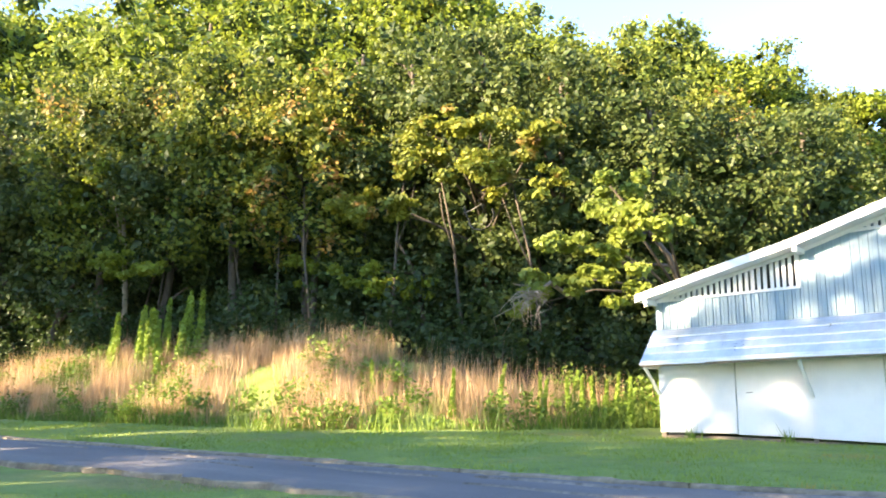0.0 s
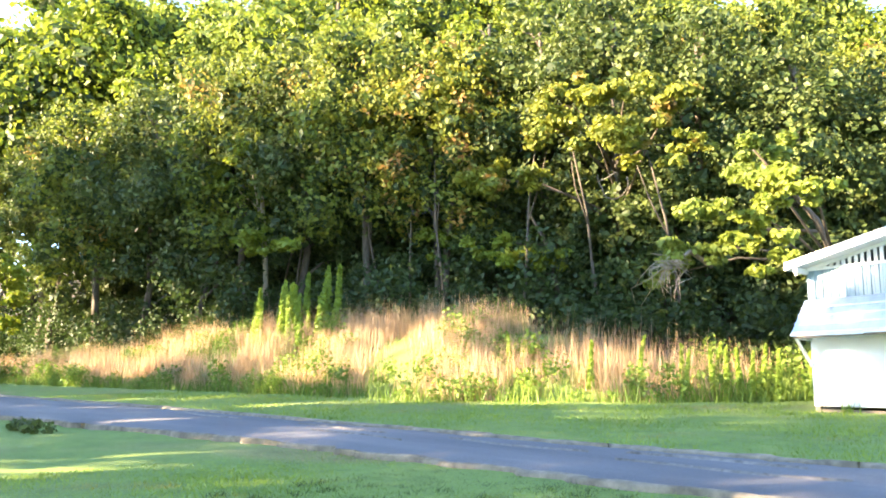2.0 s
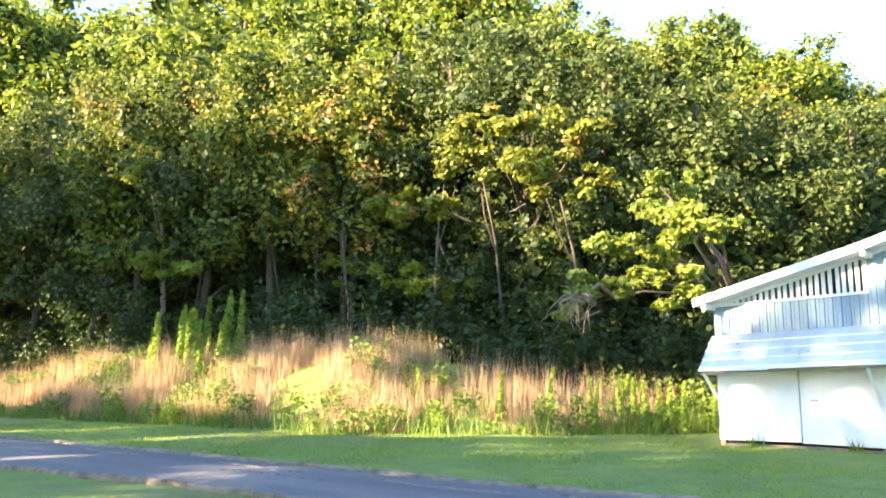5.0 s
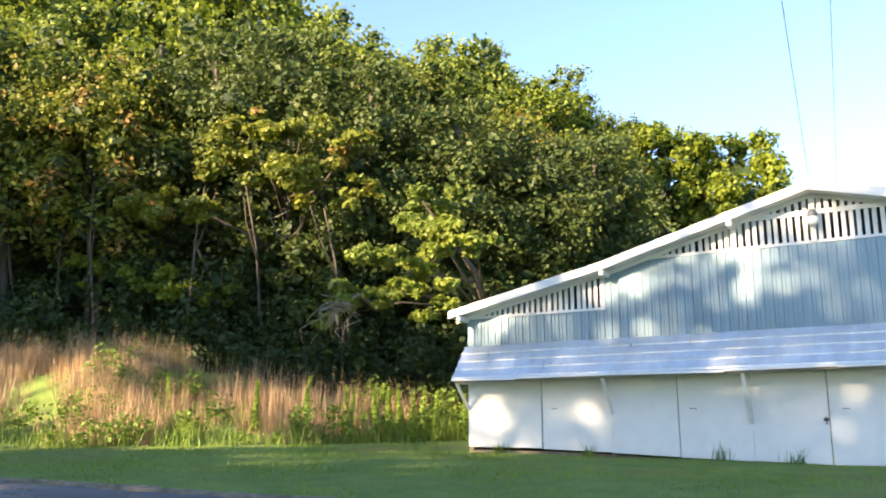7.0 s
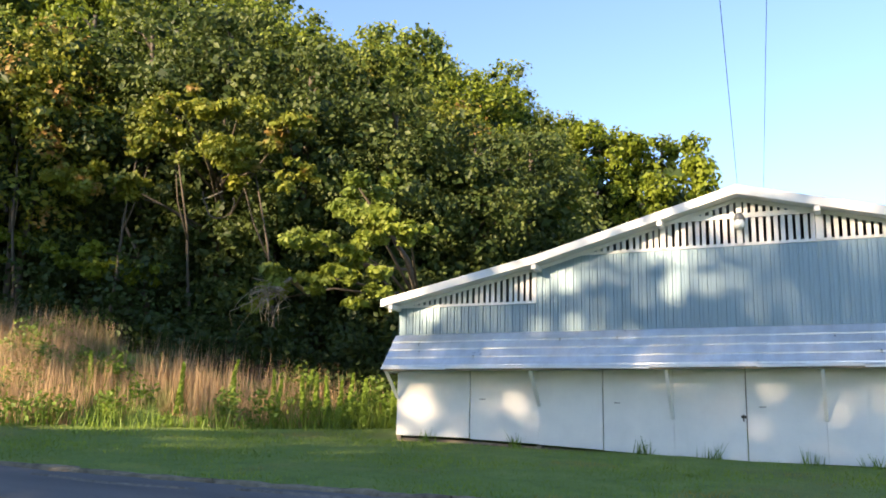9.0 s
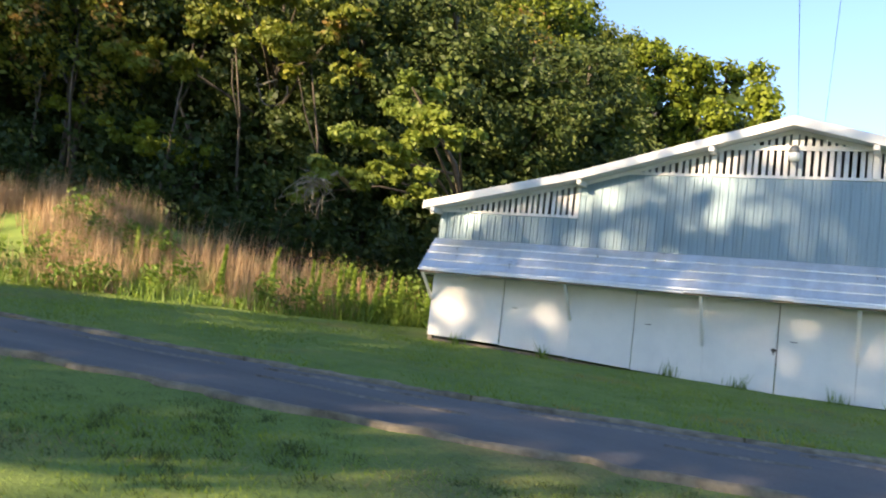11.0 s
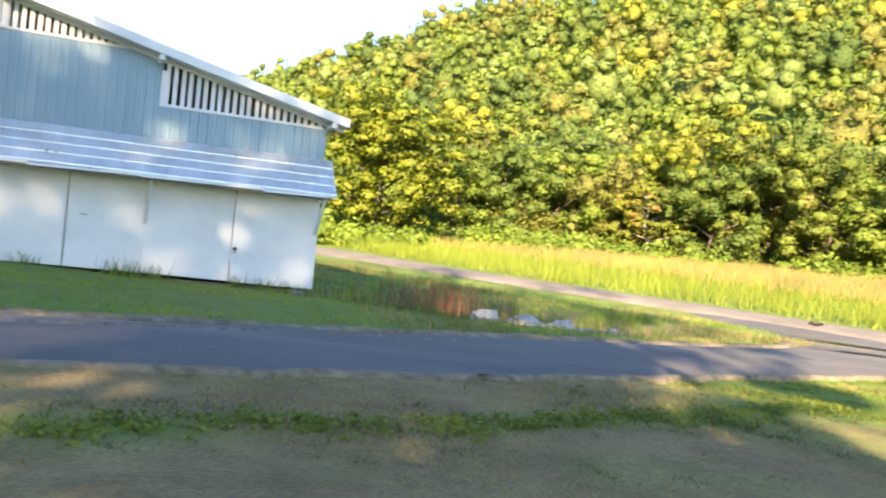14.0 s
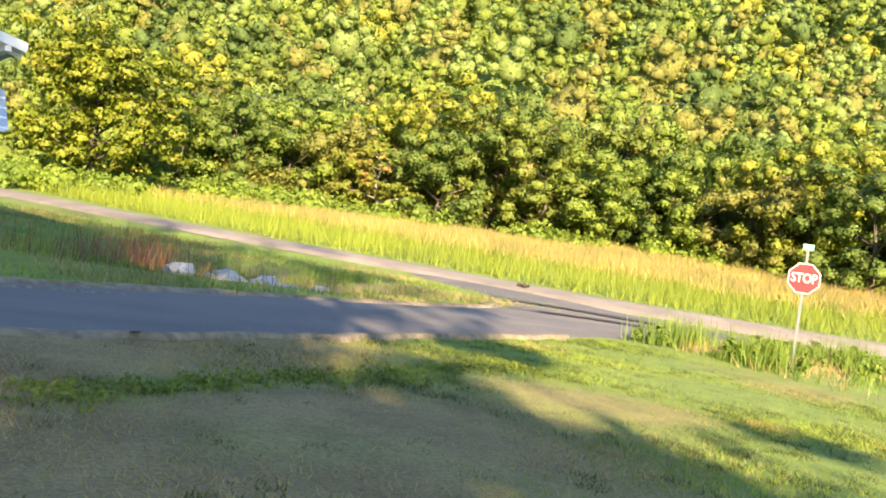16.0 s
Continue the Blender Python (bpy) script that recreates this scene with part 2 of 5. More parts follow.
def bark_material():
    m, nt, b = material("bark", 0.9)
    n = noise_tex(nt, 9, 6, 0.65, (1, 1, 0.2))
    nt.links.new(ramp(nt, n, [(0.3, (0.045, 0.036, 0.027)), (0.7, (0.13, 0.105, 0.08))]), b.inputs["Base Color"])
    bump(nt, b, n, 0.6, 0.03)
    return m


def pale_bark_material():
    m, nt, b = material("pale_bark", 0.85)
    n = noise_tex(nt, 6, 6, 0.65, (1, 1, 0.3))
    nt.links.new(ramp(nt, n, [(0.3, (0.2, 0.165, 0.125)), (0.7, (0.36, 0.31, 0.24))]), b.inputs["Base Color"])
    bump(nt, b, n, 0.5, 0.02)
    return m


def paint_material():
    m, nt, b = material("white_paint", 0.55)
    big, fine = noise_tex(nt, 0.9, 5, 0.6), noise_tex(nt, 14, 5, 0.7, (1, 1, 0.15))
    col = ramp(nt, big, [(0.3, (0.62, 0.62, 0.62)), (0.6, (0.73, 0.72, 0.71))])
    col = mix(nt, ramp(nt, fine, [(0.62, (0, 0, 0)), (0.78, (0.45, 0.45, 0.45))]), col, (0.6, 0.6, 0.57))
    nt.links.new(col, b.inputs["Base Color"])
    bump(nt, b, fine, 0.15, 0.01)
    return m


def metal_material(name, tint, rough=0.42):
    m, nt, b = material(name, rough, 0.6)
    streak, spot = noise_tex(nt, 3, 5, 0.65, (1, 1, 0.12)), noise_tex(nt, 40, 3)
    col = ramp(nt, streak, [(0.3, tuple(0.75 * c for c in tint)), (0.65, tint)])
    col = mix(nt, ramp(nt, spot, [(0.6, (0, 0, 0)), (0.75, (0.2, 0.2, 0.2))]), col, (0.45, 0.43, 0.4))
    nt.links.new(col, b.inputs["Base Color"])
    nt.links.new(ramp(nt, streak, [(0.3, (rough - 0.1,) * 3), (0.7, (rough + 0.15,) * 3)]), b.inputs["Roughness"])
    return m


def asphalt_material():
    m, nt, b = material("asphalt", 0.85)
    big, grit = noise_tex(nt, 0.35, 4, 0.6, (0.35, 1.3, 1)), noise_tex(nt, 60, 4, 0.7)
    col = ramp(nt, big, [(0.32, (0.085, 0.084, 0.088)), (0.55, (0.13, 0.125, 0.125)), (0.72, (0.2, 0.185, 0.172))])
    col = mix(nt, 1.0, col, ramp(nt, grit, [(0.3, (0.7, 0.7, 0.7)), (0.7, (1.35, 1.32, 1.28))]), "MULTIPLY")
    nt.links.new(col, b.inputs["Base Color"])
    bump(nt, b, grit, 0.5, 0.01)
    return m


def pale_lane_material():
    m, nt, b = material("pale_lane", 0.9)
    big, grit = noise_tex(nt, 0.6, 5, 0.6), noise_tex(nt, 40, 4, 0.7)
    col = ramp(nt, big, [(0.3, (0.15, 0.132, 0.115)), (0.7, (0.25, 0.217, 0.185))])
    col = mix(nt, 1.0, col, ramp(nt, grit, [(0.3, (0.8, 0.8, 0.8)), (0.7, (1.2, 1.2, 1.2))]), "MULTIPLY")
    nt.links.new(col, b.inputs["Base Color"])
    bump(nt, b, grit, 0.4, 0.01)
    return m


def ground_material():
    m, nt, b = material("turf", 0.95)
    big, mid, fine = noise_tex(nt, 0.25, 4), noise_tex(nt, 1.6, 5, 0.65), noise_tex(nt, 25, 4, 0.7)
    col = ramp(nt, mid, [(0.3, (0.12, 0.19, 0.034)), (0.6, (0.18, 0.26, 0.048)), (0.82, (0.28, 0.26, 0.085))])
    col = mix(nt, ramp(nt, big, [(0.5, (0, 0, 0)), (0.68, (0.35, 0.35, 0.35))]), col, (0.22, 0.17, 0.07))
    at = nt.nodes.new("ShaderNodeAttribute")
    at.attribute_name = "dry"
    col = mix(nt, at.outputs["Fac"], col, ramp(nt, mid, [(0.3, (0.19, 0.135, 0.06)), (0.7, (0.33, 0.245, 0.11))]))
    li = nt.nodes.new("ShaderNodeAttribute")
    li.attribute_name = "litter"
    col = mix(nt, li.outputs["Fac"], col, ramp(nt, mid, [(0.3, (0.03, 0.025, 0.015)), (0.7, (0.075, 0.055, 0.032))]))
    col = mix(nt, 1.0, col, ramp(nt, fine, [(0.25, (0.6, 0.6, 0.6)), (0.75, (1.35, 1.35, 1.35))]), "MULTIPLY")
    nt.links.new(col, b.inputs["Base Color"])
    bump(nt, b, fine, 0.8, 0.05)
    return m


def plain(name, c, rough=0.7, metal=0.0, spread=0.15, scale=8):
    m, nt, b = material(name, rough, metal)
    n = noise_tex(nt, scale, 4, 0.6)
    nt.links.new(ramp(nt, n, [(0.3, tuple(v * (1 - spread) for v in c)), (0.7, tuple(min(1, v * (1 + spread)) for v in c))]), b.inputs["Base Color"])
    return m


BARK, PALE_BARK, PAINT = bark_material(), pale_bark_material(), paint_material()
TIN, TIN_ROOF = metal_material("galvanised_sheet", (0.26, 0.355, 0.41), 0.5), metal_material("awning_sheet", (0.72, 0.76, 0.8), 0.36)
ASPHALT, LANE, TURF = asphalt_material(), pale_lane_material(), ground_material()
RAW_WOOD = plain("weathered_wood", (0.2, 0.16, 0.12), 0.9, 0, 0.35, 6)
DARK_METAL = plain("dark_iron", (0.06, 0.055, 0.05), 0.6, 0.6)
GREY_METAL = plain("grey_steel", (0.2, 0.205, 0.205), 0.55, 0.5)
SIGN_RED = plain("sign_red", (0.62, 0.03, 0.035), 0.4, 0, 0.05, 3)
SIGN_WHITE = plain("sign_white", (0.62, 0.62, 0.6), 0.45, 0, 0.06, 3)
SIGN_GREEN = plain("sign_green", (0.16, 0.42, 0.3), 0.5, 0, 0.05, 3)
STONE = plain("pale_limestone", (0.38, 0.36, 0.34), 0.9, 0, 0.4, 5)
GRAVEL = plain("road_edge_gravel", (0.19, 0.155, 0.105), 0.95, 0, 0.45, 5)

# ================= ground =================
def axis(core, step, ends):
    a = list(np.arange(core[0], core[1] + 1e-6, step))
    for sgn, at, end in ((-1, core[0], ends[0]), (1, core[1], ends[1])):
        d, more = step, []
        p = at
        while abs(p) < abs(end):
            d *= 1.13
            p += sgn * d
            more.append(p)
        a = more[::-1] + a if sgn < 0 else a + more
    return np.array(a)


gx, gy = axis((-40, 45), 0.5, (-1500, 1500)), axis((-24, 24), 0.5, (-1500, 1500))
X, Y = np.meshgrid(gx, gy)
Z = height(X, Y) + 0.03 * np.sin(X * 0.9 + np.sin(Y * 0.7)) * np.sin(Y * 1.1 + 0.5 * X)
ny, nx = X.shape
idx = np.arange(nx * ny).reshape(ny, nx)
me = bpy.data.meshes.new("ground")
me.from_pydata(np.stack([X, Y, Z], -1).reshape(-1, 3).tolist(), [], np.stack([idx[:-1, :-1], idx[:-1, 1:], idx[1:, 1:], idx[1:, :-1]], -1).reshape(-1, 4).tolist())
me.polygons.foreach_set("use_smooth", [True] * len(me.polygons))
me.materials.append(TURF)


def patchy(x, y, s, seed=0.0):
    """Slow uneven variation between 0 and 1."""
    return 0.5 + 0.25 * (np.sin(x * s + 1.3 + seed + 1.7 * np.sin(y * s * 0.7)) + np.sin(y * s * 1.3 + 0.4 + seed + 1.4 * np.sin(x * s * 0.6)))


def dryness(x, y):
    """How far the turf has dried out: the trodden verge by the road, the waste ground by the lane, scattered patches."""
    back = np.interp(x, *np.array(ROAD_NEAR).T) - y
    verge = smooth(-0.2, 0.1, back) * smooth(7.5, 5.0, back) * smooth(0.0, 4.5, x) * smooth(13.5, 9, x) * (0.72 + 0.28 * smooth(0.3, 0.6, patchy(x, y, 1.4)))
    verge = verge * (1 - np.exp(-(((back - 2.2) / 0.35) ** 2)))
    waste = np.exp(-(((x - 18) / 4.5) ** 2) - (((y - 1.0) / 3.0) ** 2)) * smooth(-0.2, -1.2, np.interp(x, *np.array(ROAD_FAR[:15]).T) - y)
    loose = 0.45 * smooth(0.35, 0.7, patchy(x, y, 1.9, 1.0)) * smooth(-4, 3, x) * smooth(11, 7, x) * (back > 0.1)
    return np.clip(verge + loose + 0.9 * waste + 0.5 * smooth(0.75, 0.95, patchy(x, y, 0.9, 3.0)) * (y < -8), 0, 1)


ROAD_FAR = [(-120, -28), (-60, -17.0), (-38, -12.5), (-27.5, -11.2), (-18.0, -10.4), (-11.1, -10.15), (-6.9, -9.95), (-4.1, -9.7), (-1.9, -9.4), (2.5, -8.2), (4.6, -7.5), (8.2, -6.4), (12.3, -4.9), (16.1, -3.6), (20.5, -1.5), (23.0, 0.5), (25.0, 4.0), (25.2, 9.0)]
ROAD_NEAR = [(-121, -33), (-61, -21.3), (-37, -16.9), (-26, -15.4), (-17.2, -14.2), (-11.5, -13.2), (-7.4, -12.8), (-4.3, -12.6), (-1.5, -12.3), (2.7, -11.5), (5.9, -10.8), (9.2, -9.85), (12.5, -8.65), (18.4, -6.6), (21.8, -5.6), (25.5, -4.2), (29.0, -3.2), (33.0, -2.6)]
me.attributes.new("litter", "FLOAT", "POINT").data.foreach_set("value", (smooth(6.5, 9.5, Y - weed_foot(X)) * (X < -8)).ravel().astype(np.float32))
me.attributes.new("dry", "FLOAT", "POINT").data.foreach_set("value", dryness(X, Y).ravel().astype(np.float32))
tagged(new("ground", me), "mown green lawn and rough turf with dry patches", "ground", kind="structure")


def spline(pts, n=12):
    pts = np.array(pts, float)
    ext = np.vstack([2 * pts[0] - pts[1], pts, 2 * pts[-1] - pts[-2]])
    out = []
    for i in range(1, len(ext) - 2):
        p0, p1, p2, p3 = ext[i - 1 : i + 3]
        for t in np.arange(n) / n:
            out.append(0.5 * (2 * p1 + (p2 - p0) * t + (2 * p0 - 5 * p1 + 4 * p2 - p3) * t**2 + (3 * p1 - p0 - 3 * p2 + p3) * t**3))
    return np.array(out + [pts[-1]])


def strip(name, left, right, mat, lift, wobble, label, category):
    """A paved band between two edge lines, with a crown and a worn, uneven edge."""
    L, R = spline(left), spline(right)
    k = 9
    rows = []
    for i, (a, b) in enumerate(zip(L, R)):
        d = (b - a) / np.linalg.norm(b - a)
        a, b = a + d * wobble * rng.normal(), b + d * wobble * rng.normal()
        for j in range(k):
            s = j / (k - 1)
            p = a + (b - a) * s
            rows.append((*p, float(height(*p)) + lift + 0.04 * math.sin(math.pi * s) - (0.08 if j in (0, k - 1) else 0)))
    faces = [(i * k + j, i * k + j + 1, (i + 1) * k + j + 1, (i + 1) * k + j) for i in range(len(L) - 1) for j in range(k - 1)]
    ob = new(name, Build().add(rows, faces).mesh(name, mat, smooth=True))
    return tagged(ob, label, category, kind="structure")


strip("road", ROAD_FAR, ROAD_NEAR, ASPHALT, 0.06, 0.05, "narrow grey asphalt country road with worn crumbling edges", "road")
r2 = spline(ROAD2)
tang = np.gradient(r2, axis=0)
tang /= np.linalg.norm(tang, axis=1)[:, None]
norm = np.stack([-tang[:, 1], tang[:, 0]], 1)
strip("lane", (r2 + norm * 1.25)[::6].tolist(), (r2 - norm * 1.25)[::6].tolist(), LANE, 0.09, 0.04, "pale sunlit country lane along the hay field", "road")


def offset_line(line, d):
    """The line moved d metres to its left."""
    p = np.array(line, float)
    t = np.gradient(p, axis=0)
    t /= np.linalg.norm(t, axis=1)[:, None]
    return (p + d * np.stack([-t[:, 1], t[:, 0]], 1)).tolist()


strip("gravel_edge", offset_line(ROAD_FAR[:16], 0.26), offset_line(ROAD_FAR[:16], -0.1), GRAVEL, 0.045, 0.1, "crumbling pale gravel edge of the road", "road edge")
strip("gravel_edge", offset_line(ROAD_NEAR[:14], 0.06), offset_line(ROAD_NEAR[:14], -0.14), GRAVEL, 0.04, 0.07, "crumbling pale gravel edge of the road", "road edge")

# ================= barn =================
barn = empty("barn", pose(0, 0, 0), "white painted gable-fronted barn with tin cladding and a tin awning", "barn")


def roof_under(x):
    """Underside of the roof over the gable."""
    return float(np.interp(x, [-8.6, -4.6, 0, 4.6, 8.72], [5.3, 6.17, 7.46, 6.33, 5.36]))


def base_line(x):
    return float(np.interp(x, [-8.33, -4.75, -4.6, -3.1, 0, 2.3, 8.35], [2.03, 1.96, 1.9, 1.82, 1.68, 1.66, 1.55]))


# door leaves of the lower wall
SEAMS = [-8.32, -6.35, -4.62, -3.1, -1.53, -0.02, 1.53, 3.08, 4.6, 6.45, 8.34]
for i, (a, b) in enumerate(zip(SEAMS, SEAMS[1:])):
    g, h = (0.002 if i % 2 == 0 else 0.011), (0.011 if i % 2 == 0 else 0.002)
    lift = 0.1 + 0.03 * rng.random()
    z0, z1 = base_line(a + 0.02) + lift, base_line(b - 0.02) + lift
    tip = rng.normal() * 0.006
    v = [(a + g, -0.05, z0), (b - h, -0.05 + tip, z1), (b - h, -0.05 + tip, 4.3), (a + g, -0.05, 4.3)]
    v += [(x, y + 0.035, z) for x, y, z in v]
    bd = Build().add(v, [(0, 1, 2, 3), (7, 6, 5, 4), (0, 4, 5, 1), (1, 5, 6, 2), (2, 6, 7, 3), (3, 7, 4, 0)])
    leaf = part("door", bd.mesh("door", PAINT, bevel=0.004), barn, "large white painted plank barn door, closed")
    if i in (4, 9):
        bx = b - 0.06 if i != 9 else a + 0.08
        zz = 2.7 if i != 9 else 2.42
        hb = Build().box(bx - 0.05, bx + 0.05, -0.075, -0.05, zz - 0.03, zz + 0.03)
        hb.box(bx - 0.012, bx + 0.012, -0.1, -0.06, zz - 0.1, zz + 0.05)
        part("latch", hb.mesh("latch", DARK_METAL, bevel=0.004), leaf, "small dark iron latch")
    if i in (1, 3, 5, 7):
        hb = Build().box(a + 0.25, a + 0.4, -0.062, -0.05, 3.05 - 0.1 * i * 0.3, 3.07 - 0.1 * i * 0.3)
        part("hinge", hb.mesh("hinge", GREY_METAL), leaf)
# posts and dark sill behind the leaves
for x in (-8.26, -4.62, -1.53, 1.53, 4.6, 8.26):
    part("post", Build().box(x - 0.06, x + 0.06, 0.0, 0.12, base_line(x) - 0.1, 4.5).mesh("post", RAW_WOOD), barn)
for a, b in zip(SEAMS, SEAMS[1:]):
    part("sill", Build().beam((a, 0.1, base_line(a) - 0.02), (b, 0.1, base_line(b) - 0.02), 0.12, 0.14).mesh("sill", RAW_WOOD), barn, "rotted dark timber sill at the ground")
for x, w, h in ((8.0, 0.28, 0.12), (-2.6, 0.3, 0.08), (2.3, 0.35, 0.1)):
    z = base_line(x)
    part("footing_stone", Build().box(x - w / 2, x + w / 2, -0.12, 0.1, z - 0.15, z + h - 0.06).mesh("stone", STONE, bevel=0.03), barn, "pale footing stone")


# ribbed tin on the upper wall, sheet by sheet
def wall_top(x):
    a = abs(x)
    return 5.33 if a > 4.7 else min(6.42, roof_under(x) - 0.03)


edges = [-8.33, -7.4, -6.5, -5.6, -4.7, -3.8, -2.9, -2.0, -1.1, -0.2, 0.7, 1.6, 2.5, 3.4, 4.05, 4.7, 5.6, 6.5, 7.4, 8.34]
for a, b in zip(edges, edges[1:]):
    zb = 4.5 + 0.02 * rng.normal()
    dy = -0.03 + 0.004 * rng.normal()
    cols = [a]
    u = math.floor(a / 0.19) * 0.19
    while u < b:
        for s in (0.0, 0.04, 0.18, 0.22, 0.5, 0.52, 0.58, 0.6):
            if a < u + s * 0.19 < b:
                cols.append(u + s * 0.19)
        u += 0.19
    cols = sorted(cols + [b])
    v, f = [], []
    for c in cols:
        t = (c / 0.19) % 1.0
        y = dy + (-0.022 if 0.03 < t < 0.19 else (-0.008 if 0.515 < t < 0.585 else 0.0))
        v += [(c, y, zb), (c, y, wall_top(min(max(c, a + 0.001), b - 0.001)))]
    f = [(2 * i, 2 * i + 2, 2 * i + 3, 2 * i + 1) for i in range(len(cols) - 1)]
    n = len(v)
    v += [(x, y + 0.012, z) for x, y, z in v]
    f += [tuple(n + i for i in q[::-1]) for q in f]
    part("wall_sheet", Build().add(v, f).mesh("wall_sheet", TIN), barn, "ribbed galvanised tin wall sheet")

# slatted vents
def slats(x0, x1, zb, pitch, width):
    x = x0
    while x < x1:
        zt = min(roof_under(x), roof_under(x + width)) - 0.02
        if zt - zb > 0.05:
            j = rng.normal() * 0.006
            part("slat", Build().box(x + j, x + j + width, -0.035, -0.012, zb, zt).mesh("slat", PAINT), barn)
        x += pitch


slats(-8.2, -4.74, 5.34, 0.148, 0.085)
slats(4.76, 8.2, 5.34, 0.16, 0.09)
slats(-4.1, 4.1, 6.42, 0.15, 0.087)
for a, b, z in ((-8.25, -4.7, 5.33), (4.7, 8.25, 5.33), (-4.05, 4.05, 6.42)):
    part("vent_rail", Build().box(a, b, -0.06, -0.036, z - 0.045, z + 0.02).mesh("vent_rail", PAINT, bevel=0.004), barn)
part("vent_rail", Build().box(-1.7, 1.7, -0.065, -0.037, 6.99, 7.1).mesh("vent_rail", PAINT, bevel=0.004), barn)
for x in (-1.66, 1.6, 0.0):
    part("vent_stile", Build().box(x - 0.06, x + 0.06, -0.092, -0.066, 6.4, roof_under(x) - 0.02).mesh("vent_stile", PAINT, bevel=0.004), barn)
for x in (-4.72, 4.72):
    part("vent_stile", Build().box(x - 0.045, x + 0.045, -0.062, -0.037, 5.3, 6.05).mesh("vent_stile", PAINT, bevel=0.004), barn)

# roof, barge boards and purlin ends
PROFILE = [(-8.62, 5.335), (-4.6, 6.21), (0.0, 7.5), (4.6, 6.37), (8.74, 5.395)]
for (xa, za), (xb, zb) in zip(PROFILE, PROFILE[1:]):
    v = [(xa, -0.5, za), (xb, -0.5, zb), (xb, 13, zb), (xa, 13, za)]
    v += [(x, y, z + 0.11) for x, y, z in v]
    part("roof_sheet", Build().add(v, [(3, 2, 1, 0), (4, 5, 6, 7), (0, 1, 5, 4), (1, 2, 6, 5), (2, 3, 7, 6), (3, 0, 4, 7)]).mesh("roof", TIN), barn, "tin roof slope")
    v = [(xa, -0.53, za - 0.06), (xb, -0.53, zb - 0.06), (xb, -0.53, zb + 0.135), (xa, -0.53, za + 0.135)]
    v += [(x, y + 0.025, z) for x, y, z in v]
    part("barge_board", Build().add(v, [(0, 1, 2, 3), (7, 6, 5, 4), (0, 4, 5, 1), (1, 5, 6, 2), (2, 6, 7, 3), (3, 7, 4, 0)]).mesh("barge", PAINT), barn, "white painted barge board along the roof edge")
    v = [(xa, -0.5, za - 0.035), (xb, -0.5, zb - 0.035), (xb, 0.1, zb - 0.035), (xa, 0.1, za - 0.035)]
    v += [(x, y, z + 0.025) for x, y, z in v]
    part("soffit", Build().add(v, [(3, 2, 1, 0), (4, 5, 6, 7), (0, 1, 5, 4), (1, 2, 6, 5), (2, 3, 7, 6), (3, 0, 4, 7)]).mesh("soffit", PAINT), barn, "white painted soffit boards")
    v = [(xa, -0.07, za - 0.13), (xb, -0.07, zb - 0.13), (xb, -0.07, zb - 0.04), (xa, -0.07, za - 0.04)]
    v += [(x, y + 0.025, z) for x, y, z in v]
    part("gable_trim", Build().add(v, [(0, 1, 2, 3), (7, 6, 5, 4), (0, 4, 5, 1), (1, 5, 6, 2), (2, 6, 7, 3), (3, 7, 4, 0)]).mesh("gable_trim", PAINT), barn)
for x in (-8.35, -4.6, -1.66, 1.6, 4.62, 8.4):
    z = roof_under(x) - 0.04
    part("purlin_end", Build().box(x - 0.06, x + 0.06, -0.5, 0.3, z - 0.1, z + 0.02).mesh("purlin", PAINT, bevel=0.006), barn)
# closed sides and back
for x0, x1 in ((-8.34, -8.24), (8.24, 8.34)):
    part("side_wall", Build().box(x0, x1, 0.13, 12.8, 1.2, 5.28).mesh("side_wall", PAINT), barn)
part("back_wall", Build().add([(-8.3, 12.8, 1.2), (8.3, 12.8, 1.2), (8.3, 12.8, 5.3), (4.6, 12.8, 6.1), (0, 12.8, 7.4), (-4.6, 12.8, 6.1), (-8.3, 12.8, 5.3)], [tuple(range(7))]).mesh("back_wall", RAW_WOOD), barn)

# awning with lengthwise ribs
prof = []
s = 0.0
A0, A1 = np.array((-0.055, 4.6)), np.array((-0.78, 3.74))
nrm = np.array((-0.76, 0.64))
for s, h in ((0, 0), (0.16, 0), (0.18, 0.022), (0.22, 0.022), (0.24, 0), (0.4, 0), (0.42, 0.022), (0.46, 0.022), (0.48, 0), (0.64, 0), (0.66, 0.022), (0.7, 0.022), (0.72, 0), (0.88, 0), (0.9, 0.018), (0.94, 0.018), (0.96, 0), (1, 0)):
    prof.append(A0 + (A1 - A0) * s + nrm * h)
joins = [-8.4, -6.7, -4.4, -1.9, 0.3, 2.3, 4.4, 6.9, 8.46]
for i, (a, b) in enumerate(zip(joins, joins[1:])):
    k = len(prof)
    d = 0.004 * (i % 2)
    v = [(x, p[0] - d, p[1] + d) for x in (a, b + 0.06) for p in prof]
    f = [(j, j + 1, k + j + 1, k + j) for j in range(k - 1)]
    n = len(v)
    v += [(x, y + 0.006, z - 0.008) for x, y, z in v]
    f += [tuple(n + q for q in t[::-1]) for t in f]
    part("awning_sheet", Build().add(v, f).mesh("awning", TIN_ROOF), barn, "ribbed pale tin awning sheet")
part("awning_rail", Build().box(-8.36, 8.42, -0.755, -0.7, 3.665, 3.735).mesh("awning_rail", RAW_WOOD, bevel=0.004), barn)
for a, b in zip(joins, joins[1:]):
    sag = 0.012 * rng.normal()
    part("awning_trim", Build().beam((a, -0.79, 3.73 + sag), (b, -0.79, 3.73 + 0.012 * rng.normal()), 0.012, 0.05).mesh("awning_trim", PAINT), barn)
